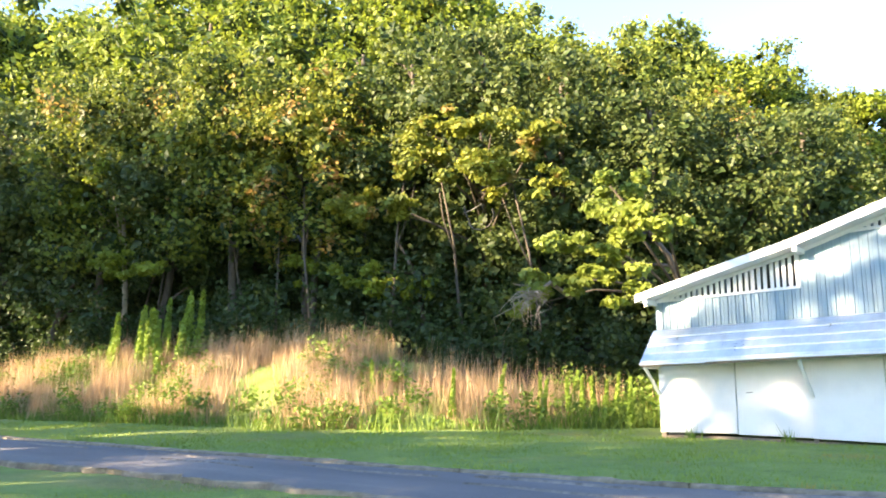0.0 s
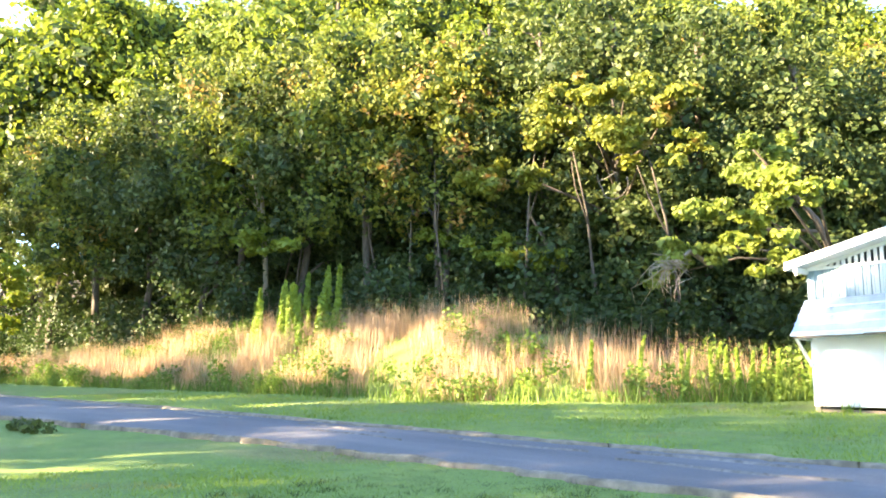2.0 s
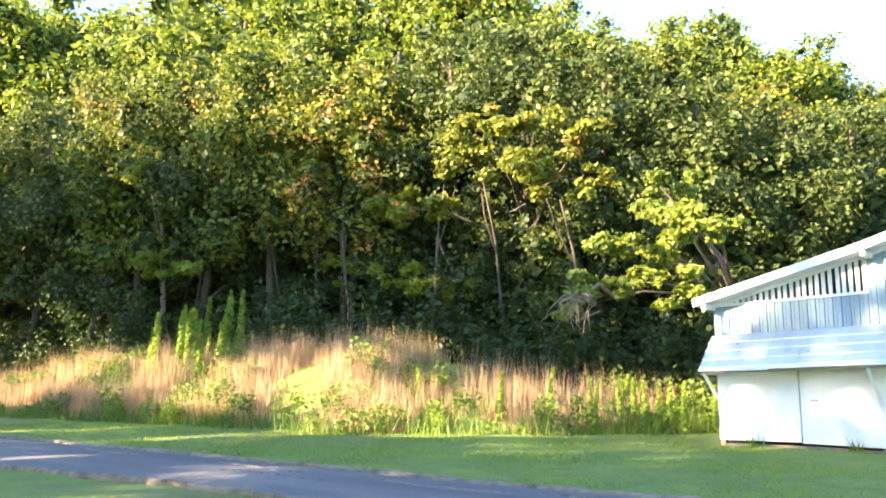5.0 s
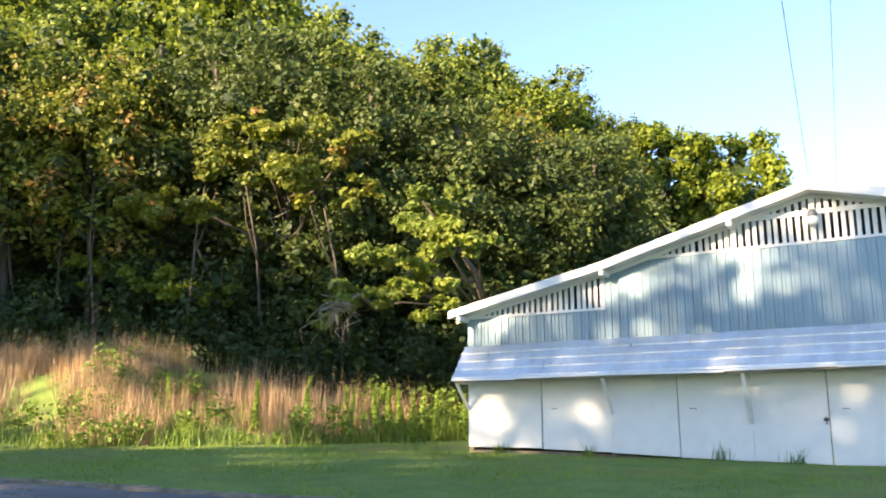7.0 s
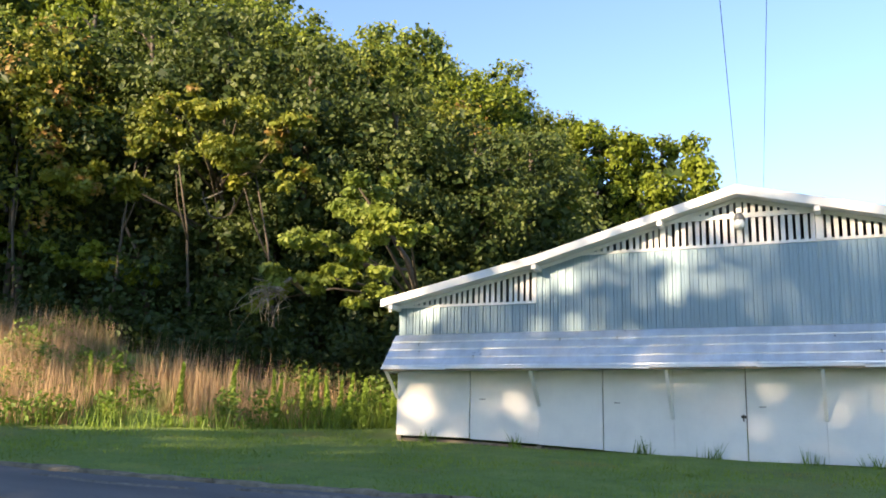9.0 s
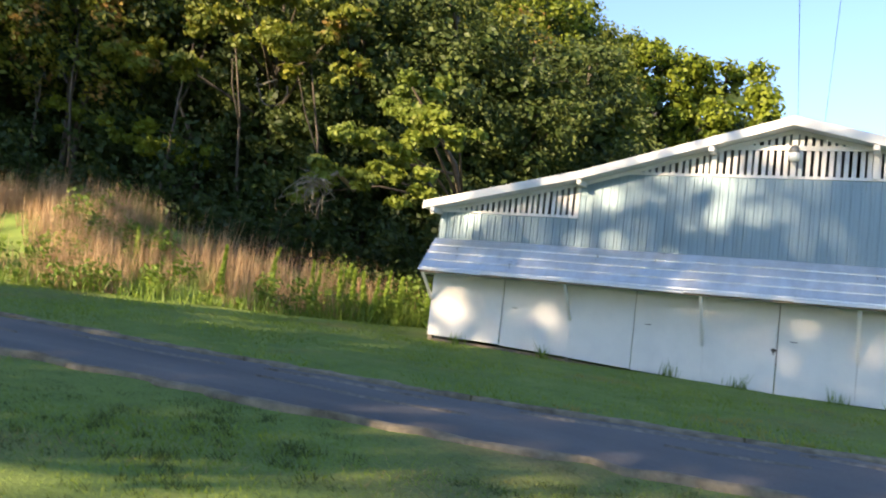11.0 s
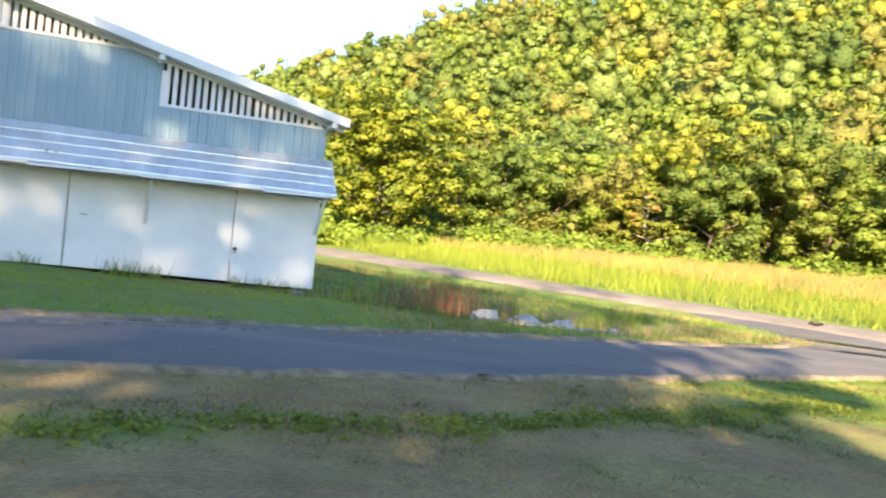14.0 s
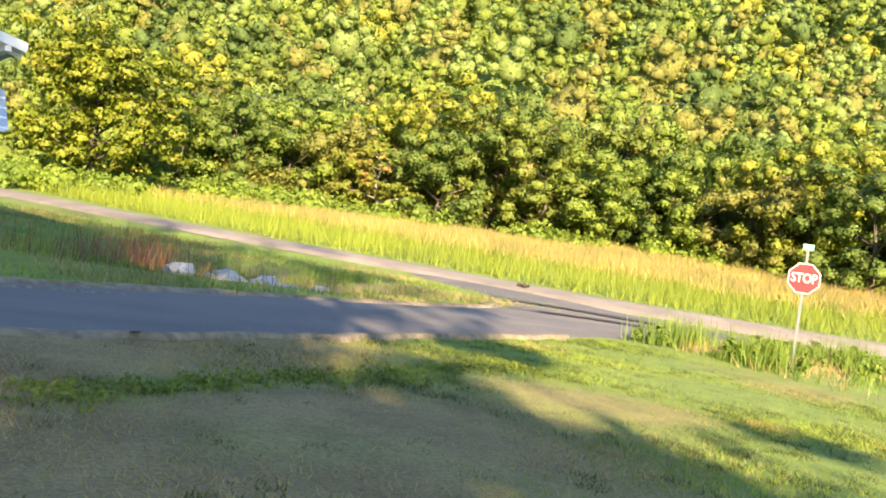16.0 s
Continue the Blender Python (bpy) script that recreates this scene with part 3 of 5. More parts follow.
for x, z in ((-8.3, 3.05), (-4.6, 2.88), (-1.55, 2.63), (1.53, 2.64), (4.62, 2.79), (8.28, 2.9)):
    part("brace", Build().beam((x, -0.71, 3.67), (x, -0.06, z), 0.075, 0.05, (0, 1, 0)).mesh("brace", PAINT, bevel=0.005), barn, "white diagonal awning brace")
for x in (-8.3, 8.28):
    part("brace", Build().beam((x, -0.7, 3.67), (x, -0.06, 3.69), 0.06, 0.07).mesh("brace", PAINT), barn)

# yard light in the gable
barn_lamp = empty("barn_lamp", pose(0.02, -0.1, 6.86), "grey barn light with a clear jar under the gable peak", "lamp")
part("arm", Build().tube([(0, 0.03, 0.16), (0, -0.1, 0.2), (0, -0.16, 0.14)], [0.02, 0.02, 0.02], 8).mesh("arm", GREY_METAL, True), barn_lamp)
part("housing", Build().tube([(0, -0.16, 0.2), (0, -0.16, 0.14), (0, -0.16, 0.06), (0, -0.16, 0.04)], [0.05, 0.1, 0.11, 0.1], 14).mesh("housing", GREY_METAL, True), barn_lamp)
JAR = plain("frosted_jar", (0.75, 0.76, 0.74), 0.25, 0, 0.03)
part("jar", Build().tube([(0, -0.16, 0.04), (0, -0.16, -0.03), (0, -0.16, -0.11), (0, -0.16, -0.16)], [0.1, 0.125, 0.12, 0.05], 14).mesh("jar", JAR, True), barn_lamp, "pale plastic lamp jar")

# ================= foliage builders =================
def leaf_cards(centres, normals, size, jitter=0.35, wild=0.6):
    """Four-cornered leaves about the given centres, as an array of corners."""
    n = len(centres)
    nr = normals + rng.normal(size=(n, 3)) * wild
    nr /= np.linalg.norm(nr, axis=1)[:, None]
    a = np.cross(nr, rng.normal(size=(n, 3)))
    a /= np.linalg.norm(a, axis=1)[:, None]
    b = np.cross(nr, a)
    s = (size * (1 + jitter * rng.normal(size=n)).clip(0.45, 1.8))[:, None]
    a, b = a * s * 0.62, b * s * 0.42
    return np.stack([centres - a, centres - b + a * 0.1 + nr * s * 0.08, centres + a, centres + b + a * 0.1 + nr * s * 0.08], 1).reshape(-1, 3)


def clump_leaves(blobs, per, size, shell=0.55, wild=0.6, rise=0.6, core=0, depth=0.5, soft=False):
    """Leaves spread over clumps: rows of (x, y, z, rx, rz)."""
    blobs = np.array(blobs, float)
    weight = (blobs[:, 3] ** 2 * 0.6 + blobs[:, 3] * blobs[:, 4])
    count = np.maximum(6, (per * len(blobs) * weight / weight.sum())).astype(int)
    which = np.repeat(np.arange(len(blobs)), count)
    n = len(which)
    d = rng.normal(size=(n, 3))
    d /= np.linalg.norm(d, axis=1)[:, None]
    r = (shell + (1 - shell) * rng.random(n)) * (1 + 0.12 * rng.normal(size=n))
    B = blobs[which]
    c = B[:, :3] + d * r[:, None] * np.stack([B[:, 3], B[:, 3], B[:, 4]], 1)
    nr = d * (1.2 - rise) + np.array([0, 0, rise])
    out = leaf_cards(c, nr, size, wild=wild)
    if soft:
        up = d + 0.2 * rng.normal(size=d.shape) + np.array([0, 0, 0.25])
        return out, np.repeat(up / np.linalg.norm(up, axis=1)[:, None], 4, 0)
    if core:
        # broad overlapping sprays deep in each clump close it up
        which = np.repeat(np.arange(len(blobs)), core)
        B = blobs[which]
        d = rng.normal(size=(len(which), 3))
        d /= np.linalg.norm(d, axis=1)[:, None]
        c = B[:, :3] + d * depth * np.stack([B[:, 3], B[:, 3], B[:, 4]], 1)
        out = np.concatenate([out, leaf_cards(c, d, B[:, 3] * 1.25 * depth, 0.2, 0.2)])
    return out


def tree_shape(h, radius, low, limbs, seed, lean=(0, 0), sub=4, flat=0.62):
    """Trunk line, limbs and clumps of a broadleaf tree of height h, its crown beginning at height low."""
    r = np.random.default_rng(seed)
    trunk = [Vector((0, 0, -0.4))]
    for i in range(1, 8):
        s = i / 7
        trunk.append(Vector((lean[0] * s * s + r.normal() * 0.12, lean[1] * s * s + r.normal() * 0.12, h * 0.9 * s)))
    arms, blobs = [], []
    for i in range(limbs):
        s = low / h + (0.92 - low / h) * (i + r.random() * 0.8) / limbs
        p = trunk[min(6, int(s * 7))].lerp(trunk[min(7, int(s * 7) + 1)], s * 7 % 1)
        a = i * 2.4 + r.normal() * 0.4
        prof = math.sin(math.pi * min(1, 0.28 + 0.72 * (s * h - low) / (h - low))) ** 0.7
        reach = radius * (0.55 + 0.5 * prof) * (0.75 + 0.4 * r.random())
        q = p + Vector((math.cos(a) * reach, math.sin(a) * reach, reach * (0.15 + 0.45 * r.random())))
        m = p.lerp(q, 0.5) + Vector((r.normal(), r.normal(), 0.5 + r.normal() * 0.5)) * 0.25
        arms.append((p, m, q, 0.011 * h * (1 - s) ** 0.7 + 0.02))
        for j in range(sub):
            t = 0.45 + 0.65 * (j + r.random()) / sub
            c = p.lerp(q, t) + Vector((r.normal(), r.normal(), r.normal() * 0.7)) * radius * 0.2
            br = radius * (0.16 + 0.15 * r.random())
            blobs.append((*c, br, br * flat))
    top = trunk[-1]
    for j in range(4):
        blobs.append((top.x + r.normal() * radius * 0.25, top.y + r.normal() * radius * 0.25, h - radius * (0.1 + 0.2 * j), radius * 0.32, radius * 0.26))
    return trunk, arms, blobs


def make_tree(h, radius, low, limbs, leaves, size, mat, seed, label, lean=(0, 0), bark=None, sub=6, group="", name="tree", flat=0.52, shell=0.35, wild=0.5, rise=0.5, core=6, depth=0.4, heart=0.0, stem=1.0, soft=False, canopy=None):
    bark = bark or BARK
    trunk, arms, blobs = tree_shape(h, radius, low, limbs, seed, lean, sub, flat)
    t = empty(name, pose(0, 0, -60), label, "tree", group)
    n = len(trunk)
    part("trunk", Build().tube(trunk, [0.016 * h * stem * (1.25 if i == 0 else 1 - 0.85 * i / n) + 0.02 for i in range(n)], 9).mesh("trunk", bark, True), t)
    for p, m, q, w in arms:
        part("limb", Build().tube([p, m, q], [w, w * 0.65, w * 0.2], 5).mesh("limb", bark, True), t)
    leaf = clump_leaves(blobs, leaves / len(blobs), size, shell, wild, rise, core, depth, soft)
    leaf, round_n = leaf if soft else (leaf, None)
    part("crown", cards("crown", leaf, 4, mat, inner(blobs, heart, 1) if heart and not canopy else None, round_n), t)
    if canopy:
        part("inner_foliage", cards("inner_foliage", np.zeros((0, 3)), 4, canopy, inner(blobs, heart, 1, 0.22)), t, "dense mottled leaves inside the crown")
    return t


def plant(tree, x, y, turn=0.0, scale=1.0, dz=0.0):
    m = pose(x, y, float(height(x, y)) + dz, 0, 0, turn) @ Matrix.Diagonal((scale, scale, scale * (0.94 + 0.12 * rng.random()), 1))
    c = copy_thing(tree, m)
    c.matrix_basis = m
    return c


def discard(*trees):
    for t in trees:
        for o in (*t.children_recursive, t):
            bpy.data.objects.remove(o)


def blades(xy, tall, wide, lean, mat, name, bend=True, base=0.0):
    """Upright blades at the given places: three corners each."""
    n = len(xy)
    z = height(xy[:, 0], xy[:, 1]) + base
    a = rng.random(n) * 2 * math.pi
    h = tall * (1 + 0.25 * rng.normal(size=n)).clip(0.4, 1.7)
    side = np.stack([np.cos(a), np.sin(a), 0 * a], 1) * (wide / 2)
    foot = np.stack([xy[:, 0], xy[:, 1], z - 0.02], 1)
    tip = foot + np.stack([rng.normal(size=n) * lean * h, rng.normal(size=n) * lean * h, h], 1)
    return cards(name, np.stack([foot - side, foot + side, tip], 1).reshape(-1, 3), 3, mat)


def scatter(n, x0, x1, y0, y1, keep):
    """n random places in the box where keep(x, y) gives a chance."""
    out = []
    got = 0
    while got < n:
        p = np.stack([rng.uniform(x0, x1, n), rng.uniform(y0, y1, n)], 1)
        p = p[rng.random(n) < keep(p[:, 0], p[:, 1])]
        out.append(p)
        got += len(p)
    return np.concatenate(out)[:n]


def road_far(x):
    return np.interp(x, *np.array(ROAD_FAR[:15]).T)


def road_near(x):
    return np.interp(x, *np.array(ROAD_NEAR).T)


# ================= the wood on the bank =================
WOOD = "trees of the wood on the bank"


def dome_tree(h, radius, low, blobs_n, leaves, size, mat, seed, label, name="tree", group="", bark=None, lean=(0, 0), heart=0.45, wild=0.65, ragged=0.3, clump=0.26):
    """A tree whose crown is one full, lumpy dome of leaf clumps on limbs."""
    q = np.random.default_rng(seed)
    bark = bark or BARK
    t = empty(name, pose(0, 0, -60), label, "tree", group)
    trunk = [Vector((lean[0] * (i / 6) ** 2 + q.normal() * 0.1, lean[1] * (i / 6) ** 2 + q.normal() * 0.1, -0.5 + (0.85 * h + 0.5) * i / 6)) for i in range(7)]
    part("trunk", Build().tube(trunk, [0.013 * h * (1 - 0.8 * i / 7) + 0.02 for i in range(7)], 8).mesh("trunk", bark, True), t)
    mid, half = (low + h) / 2, (h - low) / 2
    blobs = []
    for i in range(blobs_n):
        u = -0.85 + 1.83 * (i + 0.5) / blobs_n
        a = i * 2.39996 + q.normal() * 0.35
        w = math.sqrt(max(0.04, 1 - u * u)) * (1.0 if u > 0 else 0.92)
        k = 1 - ragged * abs(q.normal())
        r = radius * clump * q.uniform(0.75, 1.3)
        c = (lean[0] * 0.8 + math.cos(a) * w * radius * 0.84 * k, lean[1] * 0.8 + math.sin(a) * w * radius * 0.84 * k, mid + u * half * 0.86 * k + q.normal() * 0.25)
        blobs.append((*c, r, r * q.uniform(0.62, 0.85)))
    for i in range(0, blobs_n, max(1, blobs_n // 9)):
        b = Vector(blobs[i][:3])
        z = min(0.8 * h, max(low * 0.75, b.z - 0.55 * Vector((b.x, b.y)).length))
        j = min(5.99, (z + 0.5) / (0.85 * h + 0.5) * 6)
        p = trunk[int(j)].lerp(trunk[int(j) + 1], j % 1)
        part("limb", Build().tube([p, p.lerp(b, 0.5) + Vector((0, 0, 0.3)), b], [0.006 * h, 0.004 * h, 0.012], 5).mesh("limb", bark, True), t)
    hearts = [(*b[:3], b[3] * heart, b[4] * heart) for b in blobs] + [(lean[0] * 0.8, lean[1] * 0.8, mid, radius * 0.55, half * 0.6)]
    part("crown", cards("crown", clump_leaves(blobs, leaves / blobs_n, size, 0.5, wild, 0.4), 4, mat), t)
    # near-black inner leaves paint in the shade of the crown's depth
    part("inner_leaves", cards("inner_leaves", clump_leaves(hearts, 26, size * 2.2, 0.7, 0.5, 0.3), 4, LEAF_SHADE), t, "inner leaves with the crown's own shade in their dark colour")
    return t


def bough_tree(base, crown, clumps, leaves, size, mat, seed, label, bark=None):
    """A tree that reaches out of the wood: a trunk from base to crown and boughs out to the given clumps (x, y, z, r)."""
    q = np.random.default_rng(seed)
    bark = bark or BARK
    z0 = float(height(*base))
    o = Vector((*base, z0))
    t = empty("tree", pose(*o), label, "tree", WOOD)
    top = Vector(crown) - o
    trunk = [Vector((0, 0, -0.4)), Vector((top.x * 0.1, top.y * 0.1, top.z * 0.35)), Vector((top.x * 0.45, top.y * 0.45, top.z * 0.75)), top]
    part("trunk", Build().tube(trunk, [0.17, 0.14, 0.1, 0.03], 8).mesh("trunk", bark, True), t)
    blobs = []
    for x, y, z, r in clumps:
        c = Vector((x, y, z)) - o
        p = trunk[1].lerp(trunk[2], q.uniform(0.1, 0.9))
        part("bough", Build().tube([p, p.lerp(c, 0.55) + Vector((0, 0, 0.25 + 0.2 * q.random())), c], [0.06, 0.04, 0.012], 5).mesh("bough", bark, True), t)
        for j in range(9):
            d = Vector((q.normal() * 0.62, q.normal() * 0.45, q.normal() * 0.3)) * r
            k = r * q.uniform(0.26, 0.48)
            blobs.append((*(c + d), k, k * 0.55))
    part("crown", cards("crown", clump_leaves(blobs, leaves / len(blobs), size, 0.3, 0.6, 0.45), 4, mat), t)
    return t


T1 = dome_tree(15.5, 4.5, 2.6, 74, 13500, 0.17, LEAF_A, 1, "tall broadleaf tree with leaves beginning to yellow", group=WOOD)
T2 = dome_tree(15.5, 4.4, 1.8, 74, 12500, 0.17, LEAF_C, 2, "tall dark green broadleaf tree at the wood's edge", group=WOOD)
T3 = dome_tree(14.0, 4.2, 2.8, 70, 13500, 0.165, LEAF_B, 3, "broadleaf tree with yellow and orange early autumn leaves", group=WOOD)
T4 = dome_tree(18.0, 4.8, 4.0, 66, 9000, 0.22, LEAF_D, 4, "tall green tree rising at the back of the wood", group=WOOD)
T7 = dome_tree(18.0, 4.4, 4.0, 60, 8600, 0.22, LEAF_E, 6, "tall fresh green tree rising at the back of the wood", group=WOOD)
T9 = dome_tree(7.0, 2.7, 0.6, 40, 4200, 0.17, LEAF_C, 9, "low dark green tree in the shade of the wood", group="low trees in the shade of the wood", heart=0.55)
for i in range(24):
    x = -66 + i * 2.35 + rng.normal() * 0.4
    plant(T9, x, float(weed_foot(x)) + rng.uniform(11.5, 15), float(rng.random() * 360), rng.uniform(0.8, 1.15))
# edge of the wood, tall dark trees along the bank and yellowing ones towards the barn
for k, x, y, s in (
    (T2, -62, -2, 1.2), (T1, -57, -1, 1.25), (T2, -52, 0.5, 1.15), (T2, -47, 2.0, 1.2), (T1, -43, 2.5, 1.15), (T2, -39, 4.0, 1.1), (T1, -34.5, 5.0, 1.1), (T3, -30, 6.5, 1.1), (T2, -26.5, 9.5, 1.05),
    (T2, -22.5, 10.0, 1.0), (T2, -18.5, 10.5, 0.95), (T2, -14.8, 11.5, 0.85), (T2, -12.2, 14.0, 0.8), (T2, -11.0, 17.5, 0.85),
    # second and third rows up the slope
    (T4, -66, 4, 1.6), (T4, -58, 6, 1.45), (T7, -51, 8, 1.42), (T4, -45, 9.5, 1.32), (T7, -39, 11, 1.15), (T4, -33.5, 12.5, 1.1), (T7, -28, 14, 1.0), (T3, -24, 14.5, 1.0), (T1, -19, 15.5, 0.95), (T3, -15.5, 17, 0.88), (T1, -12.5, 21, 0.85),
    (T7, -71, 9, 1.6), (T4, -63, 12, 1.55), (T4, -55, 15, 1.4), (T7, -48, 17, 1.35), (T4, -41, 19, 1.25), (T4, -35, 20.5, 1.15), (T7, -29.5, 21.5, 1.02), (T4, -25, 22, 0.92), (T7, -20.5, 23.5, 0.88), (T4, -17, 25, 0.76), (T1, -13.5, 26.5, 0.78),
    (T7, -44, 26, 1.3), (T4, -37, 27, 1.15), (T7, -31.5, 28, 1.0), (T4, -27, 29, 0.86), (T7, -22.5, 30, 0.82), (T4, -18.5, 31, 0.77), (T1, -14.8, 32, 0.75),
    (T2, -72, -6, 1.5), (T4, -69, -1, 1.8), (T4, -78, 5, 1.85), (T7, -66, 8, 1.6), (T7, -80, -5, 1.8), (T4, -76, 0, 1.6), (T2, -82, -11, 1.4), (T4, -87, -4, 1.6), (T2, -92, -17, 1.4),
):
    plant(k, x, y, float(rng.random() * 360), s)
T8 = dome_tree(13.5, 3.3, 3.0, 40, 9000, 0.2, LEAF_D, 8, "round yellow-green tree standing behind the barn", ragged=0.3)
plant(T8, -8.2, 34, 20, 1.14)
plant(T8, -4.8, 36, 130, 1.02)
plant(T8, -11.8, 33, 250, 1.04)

# bright boughs that hang out of the wood into the sun
bough_tree((-21.5, 9.0), (-20.5, 7.5, 15.2), [(-25.9, 5.4, 11.8, 1.3), (-23.2, 5.0, 11.0, 1.1), (-22.0, 5.2, 13.3, 1.2), (-19.6, 5.0, 12.6, 1.4), (-17.2, 5.0, 11.7, 1.4), (-15.8, 5.4, 12.8, 1.0), (-21.0, 5.4, 14.2, 1.1), (-18.4, 5.8, 13.9, 1.0), (-15.3, 5.2, 10.8, 0.8)], 11000, 0.17, LEAF_B, 12, "broadleaf tree with sunlit yellow and orange boughs")
bough_tree((-24.5, 8.5), (-25.0, 7.0, 10.5), [(-25.2, 5.0, 8.3, 1.0), (-23.6, 5.2, 8.1, 0.9), (-22.2, 5.6, 7.8, 0.7), (-29.6, 5.6, 9.4, 0.9)], 3200, 0.17, LEAF_D, 13, "slender tree with low sunlit green boughs")
bough_tree((-30.5, 6.5), (-30.0, 5.0, 16.5), [(-29.0, 4.6, 16.2, 1.2), (-31.4, 4.4, 14.6, 1.0), (-27.6, 5.0, 15.0, 0.9), (-33.5, 4.2, 16.0, 1.0)], 4600, 0.17, LEAF_B, 15, "broadleaf tree with sunlit orange-yellow boughs")
bough_tree((-41.0, 3.0), (-40.5, 1.5, 16.0), [(-38.6, 0.8, 10.2, 1.0), (-36.4, 1.2, 9.6, 0.9), (-39.2, 0.6, 15.0, 1.2), (-42.6, 0.4, 14.0, 1.0)], 4600, 0.18, LEAF_D, 16, "tall tree with pale stem and sunlit green boughs", PALE_BARK)
# leaning tree with bright leaves beside the barn
bough_tree((-11.6, 9.5), (-11.8, 3.6, 9.7), [(-12.0, 3.6, 9.1, 1.15), (-10.9, 3.6, 8.7, 1.0), (-10.0, 3.4, 8.2, 0.8), (-13.1, 3.6, 8.0, 1.0), (-11.8, 3.4, 7.7, 1.0), (-14.6, 3.6, 7.0, 0.95), (-12.9, 3.4, 6.9, 0.7), (-11.3, 3.6, 6.5, 0.7), (-15.4, 3.6, 6.2, 0.55)], 9500, 0.16, LEAF_E, 18, "small leaning tree with sunlit yellow-green leaves beside the barn")
T6 = make_tree(7.0, 2.2, 2.2, 10, 3000, 0.2, LEAF_D, 14, "small sunlit sapling on the weedy bank", lean=(0.6, -0.8))
plant(T6, -51.5, -8.6, 140, 1.0)

# bleached dead branch hanging under the leaning tree
dead = empty("dead_branch", pose(-14.8, 2.6, 6.0) @ Matrix.Scale(1.0, 4), "bleached bare dead branch hanging at the wood's edge", "branch")
r = np.random.default_rng(5)
for i in range(26):
    p = Vector((0.7 + r.normal() * 0.2, r.normal() * 0.2, 0.35 + r.normal() * 0.1))
    out, reach, drop = r.uniform(-1.3, 0.5), r.uniform(0.5, 1.5), r.uniform(0.1, 1.5)
    line = []
    for s in np.linspace(0, 1, 6):
        line.append(p + Vector((out * reach * s + 0.2 * r.normal() * s, 0.4 * r.normal() * s, 0.7 * s - (drop + 0.5) * s * s + 0.09 * r.normal() * s)))
    part("twig", Build().tube(line, [0.024, 0.021, 0.017, 0.013, 0.009, 0.004], 5).mesh("twig", PALE_BARK, True), dead)
part("bough", Build().tube([(0.4, 0.1, 0.3), (0.6, 1.0, 0.9), (0.4, 2.4, 0.6)], [0.05, 0.07, 0.09], 7).mesh("bough", PALE_BARK, True), dead)
# hooked bare vine
vine = empty("hanging_vine", pose(-18.6, 5.2, 9.9), "hooked bare brown vine hanging among the leaves", "vine")
pts = [(-0.75 + 0.02 * i, 0.0, 0.75 - 0.1 * i) for i in range(4)] + [(0.1 + 0.62 * math.cos(a), 0, 0.18 + 0.5 * math.sin(a)) for a in np.linspace(math.pi, 2.15 * math.pi, 12)]
part("stem", Build().tube(pts, [0.028] * len(pts), 6).mesh("stem", BARK, True), vine)
part("stem", Build().tube([(-0.9, 0.1, 0.5), (-0.4, 0, 0.52), (0.0, 0.2, 0.75)], [0.02, 0.03, 0.02], 5).mesh("stem", PALE_BARK, True), vine)
# pale bare poles and saplings in the dark of the wood
pole = empty("bare_sapling", pose(0, 0, -60), "thin bare brown sapling in the dark wood", "sapling", "bare saplings")
part("stem", Build().tube([(0, 0, -0.3), (0.1, 0, 2.5), (0.0, 0.1, 5), (0.25, 0, 8)], [0.07, 0.06, 0.05, 0.02], 6).mesh("stem", BARK, True), pole)
part("fork", Build().tube([(0.0, 0.1, 4.4), (0.5, 0, 6.0), (0.7, 0.1, 7.4)], [0.04, 0.03, 0.012], 5).mesh("fork", BARK, True), pole)
for i in range(9):
    x = -46 + i * 3.7 + r.normal() * 0.5
    y = float(weed_foot(x)) + 8.5 + r.random() * 2
    copy_thing(pole, pose(x, y, float(height(x, y)), r.normal() * 4, r.normal() * 5, r.random() * 360))
discard(pole)

# undergrowth that fills the foot of the wood; shade put into its leaf colour
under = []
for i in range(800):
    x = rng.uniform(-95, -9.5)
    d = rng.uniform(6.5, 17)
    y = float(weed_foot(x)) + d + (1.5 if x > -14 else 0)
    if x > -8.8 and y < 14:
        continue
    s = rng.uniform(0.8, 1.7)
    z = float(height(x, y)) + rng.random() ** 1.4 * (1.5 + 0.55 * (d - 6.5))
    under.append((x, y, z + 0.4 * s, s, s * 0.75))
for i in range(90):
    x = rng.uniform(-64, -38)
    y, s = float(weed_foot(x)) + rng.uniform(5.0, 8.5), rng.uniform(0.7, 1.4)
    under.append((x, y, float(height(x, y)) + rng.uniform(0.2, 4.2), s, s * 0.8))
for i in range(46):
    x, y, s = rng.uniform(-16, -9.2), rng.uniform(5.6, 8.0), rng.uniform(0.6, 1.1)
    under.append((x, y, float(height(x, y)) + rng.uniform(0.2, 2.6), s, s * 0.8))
tagged(new("undergrowth", cards("undergrowth", clump_leaves(under, 140, 0.17, 0.4, 0.8, 0.5, 6, 0.22), 4, LEAF_SHADE)), "dense undergrowth, coloured dark for the shade at the wood's foot", "undergrowth", kind="stuff")

# weedy bank: dry sedge, green weeds, tall stalks
def on_bank(x, y):
    d = y - weed_foot(x)
    return (d > 0.2) * (d < 8 - 3 * smooth(-26, -14, x)) * (x < -9.6) * (0.1 + 0.9 * smooth(0.25, 0.55, patchy(x, y, 0.9))) * smooth(-10.5, -16, x)


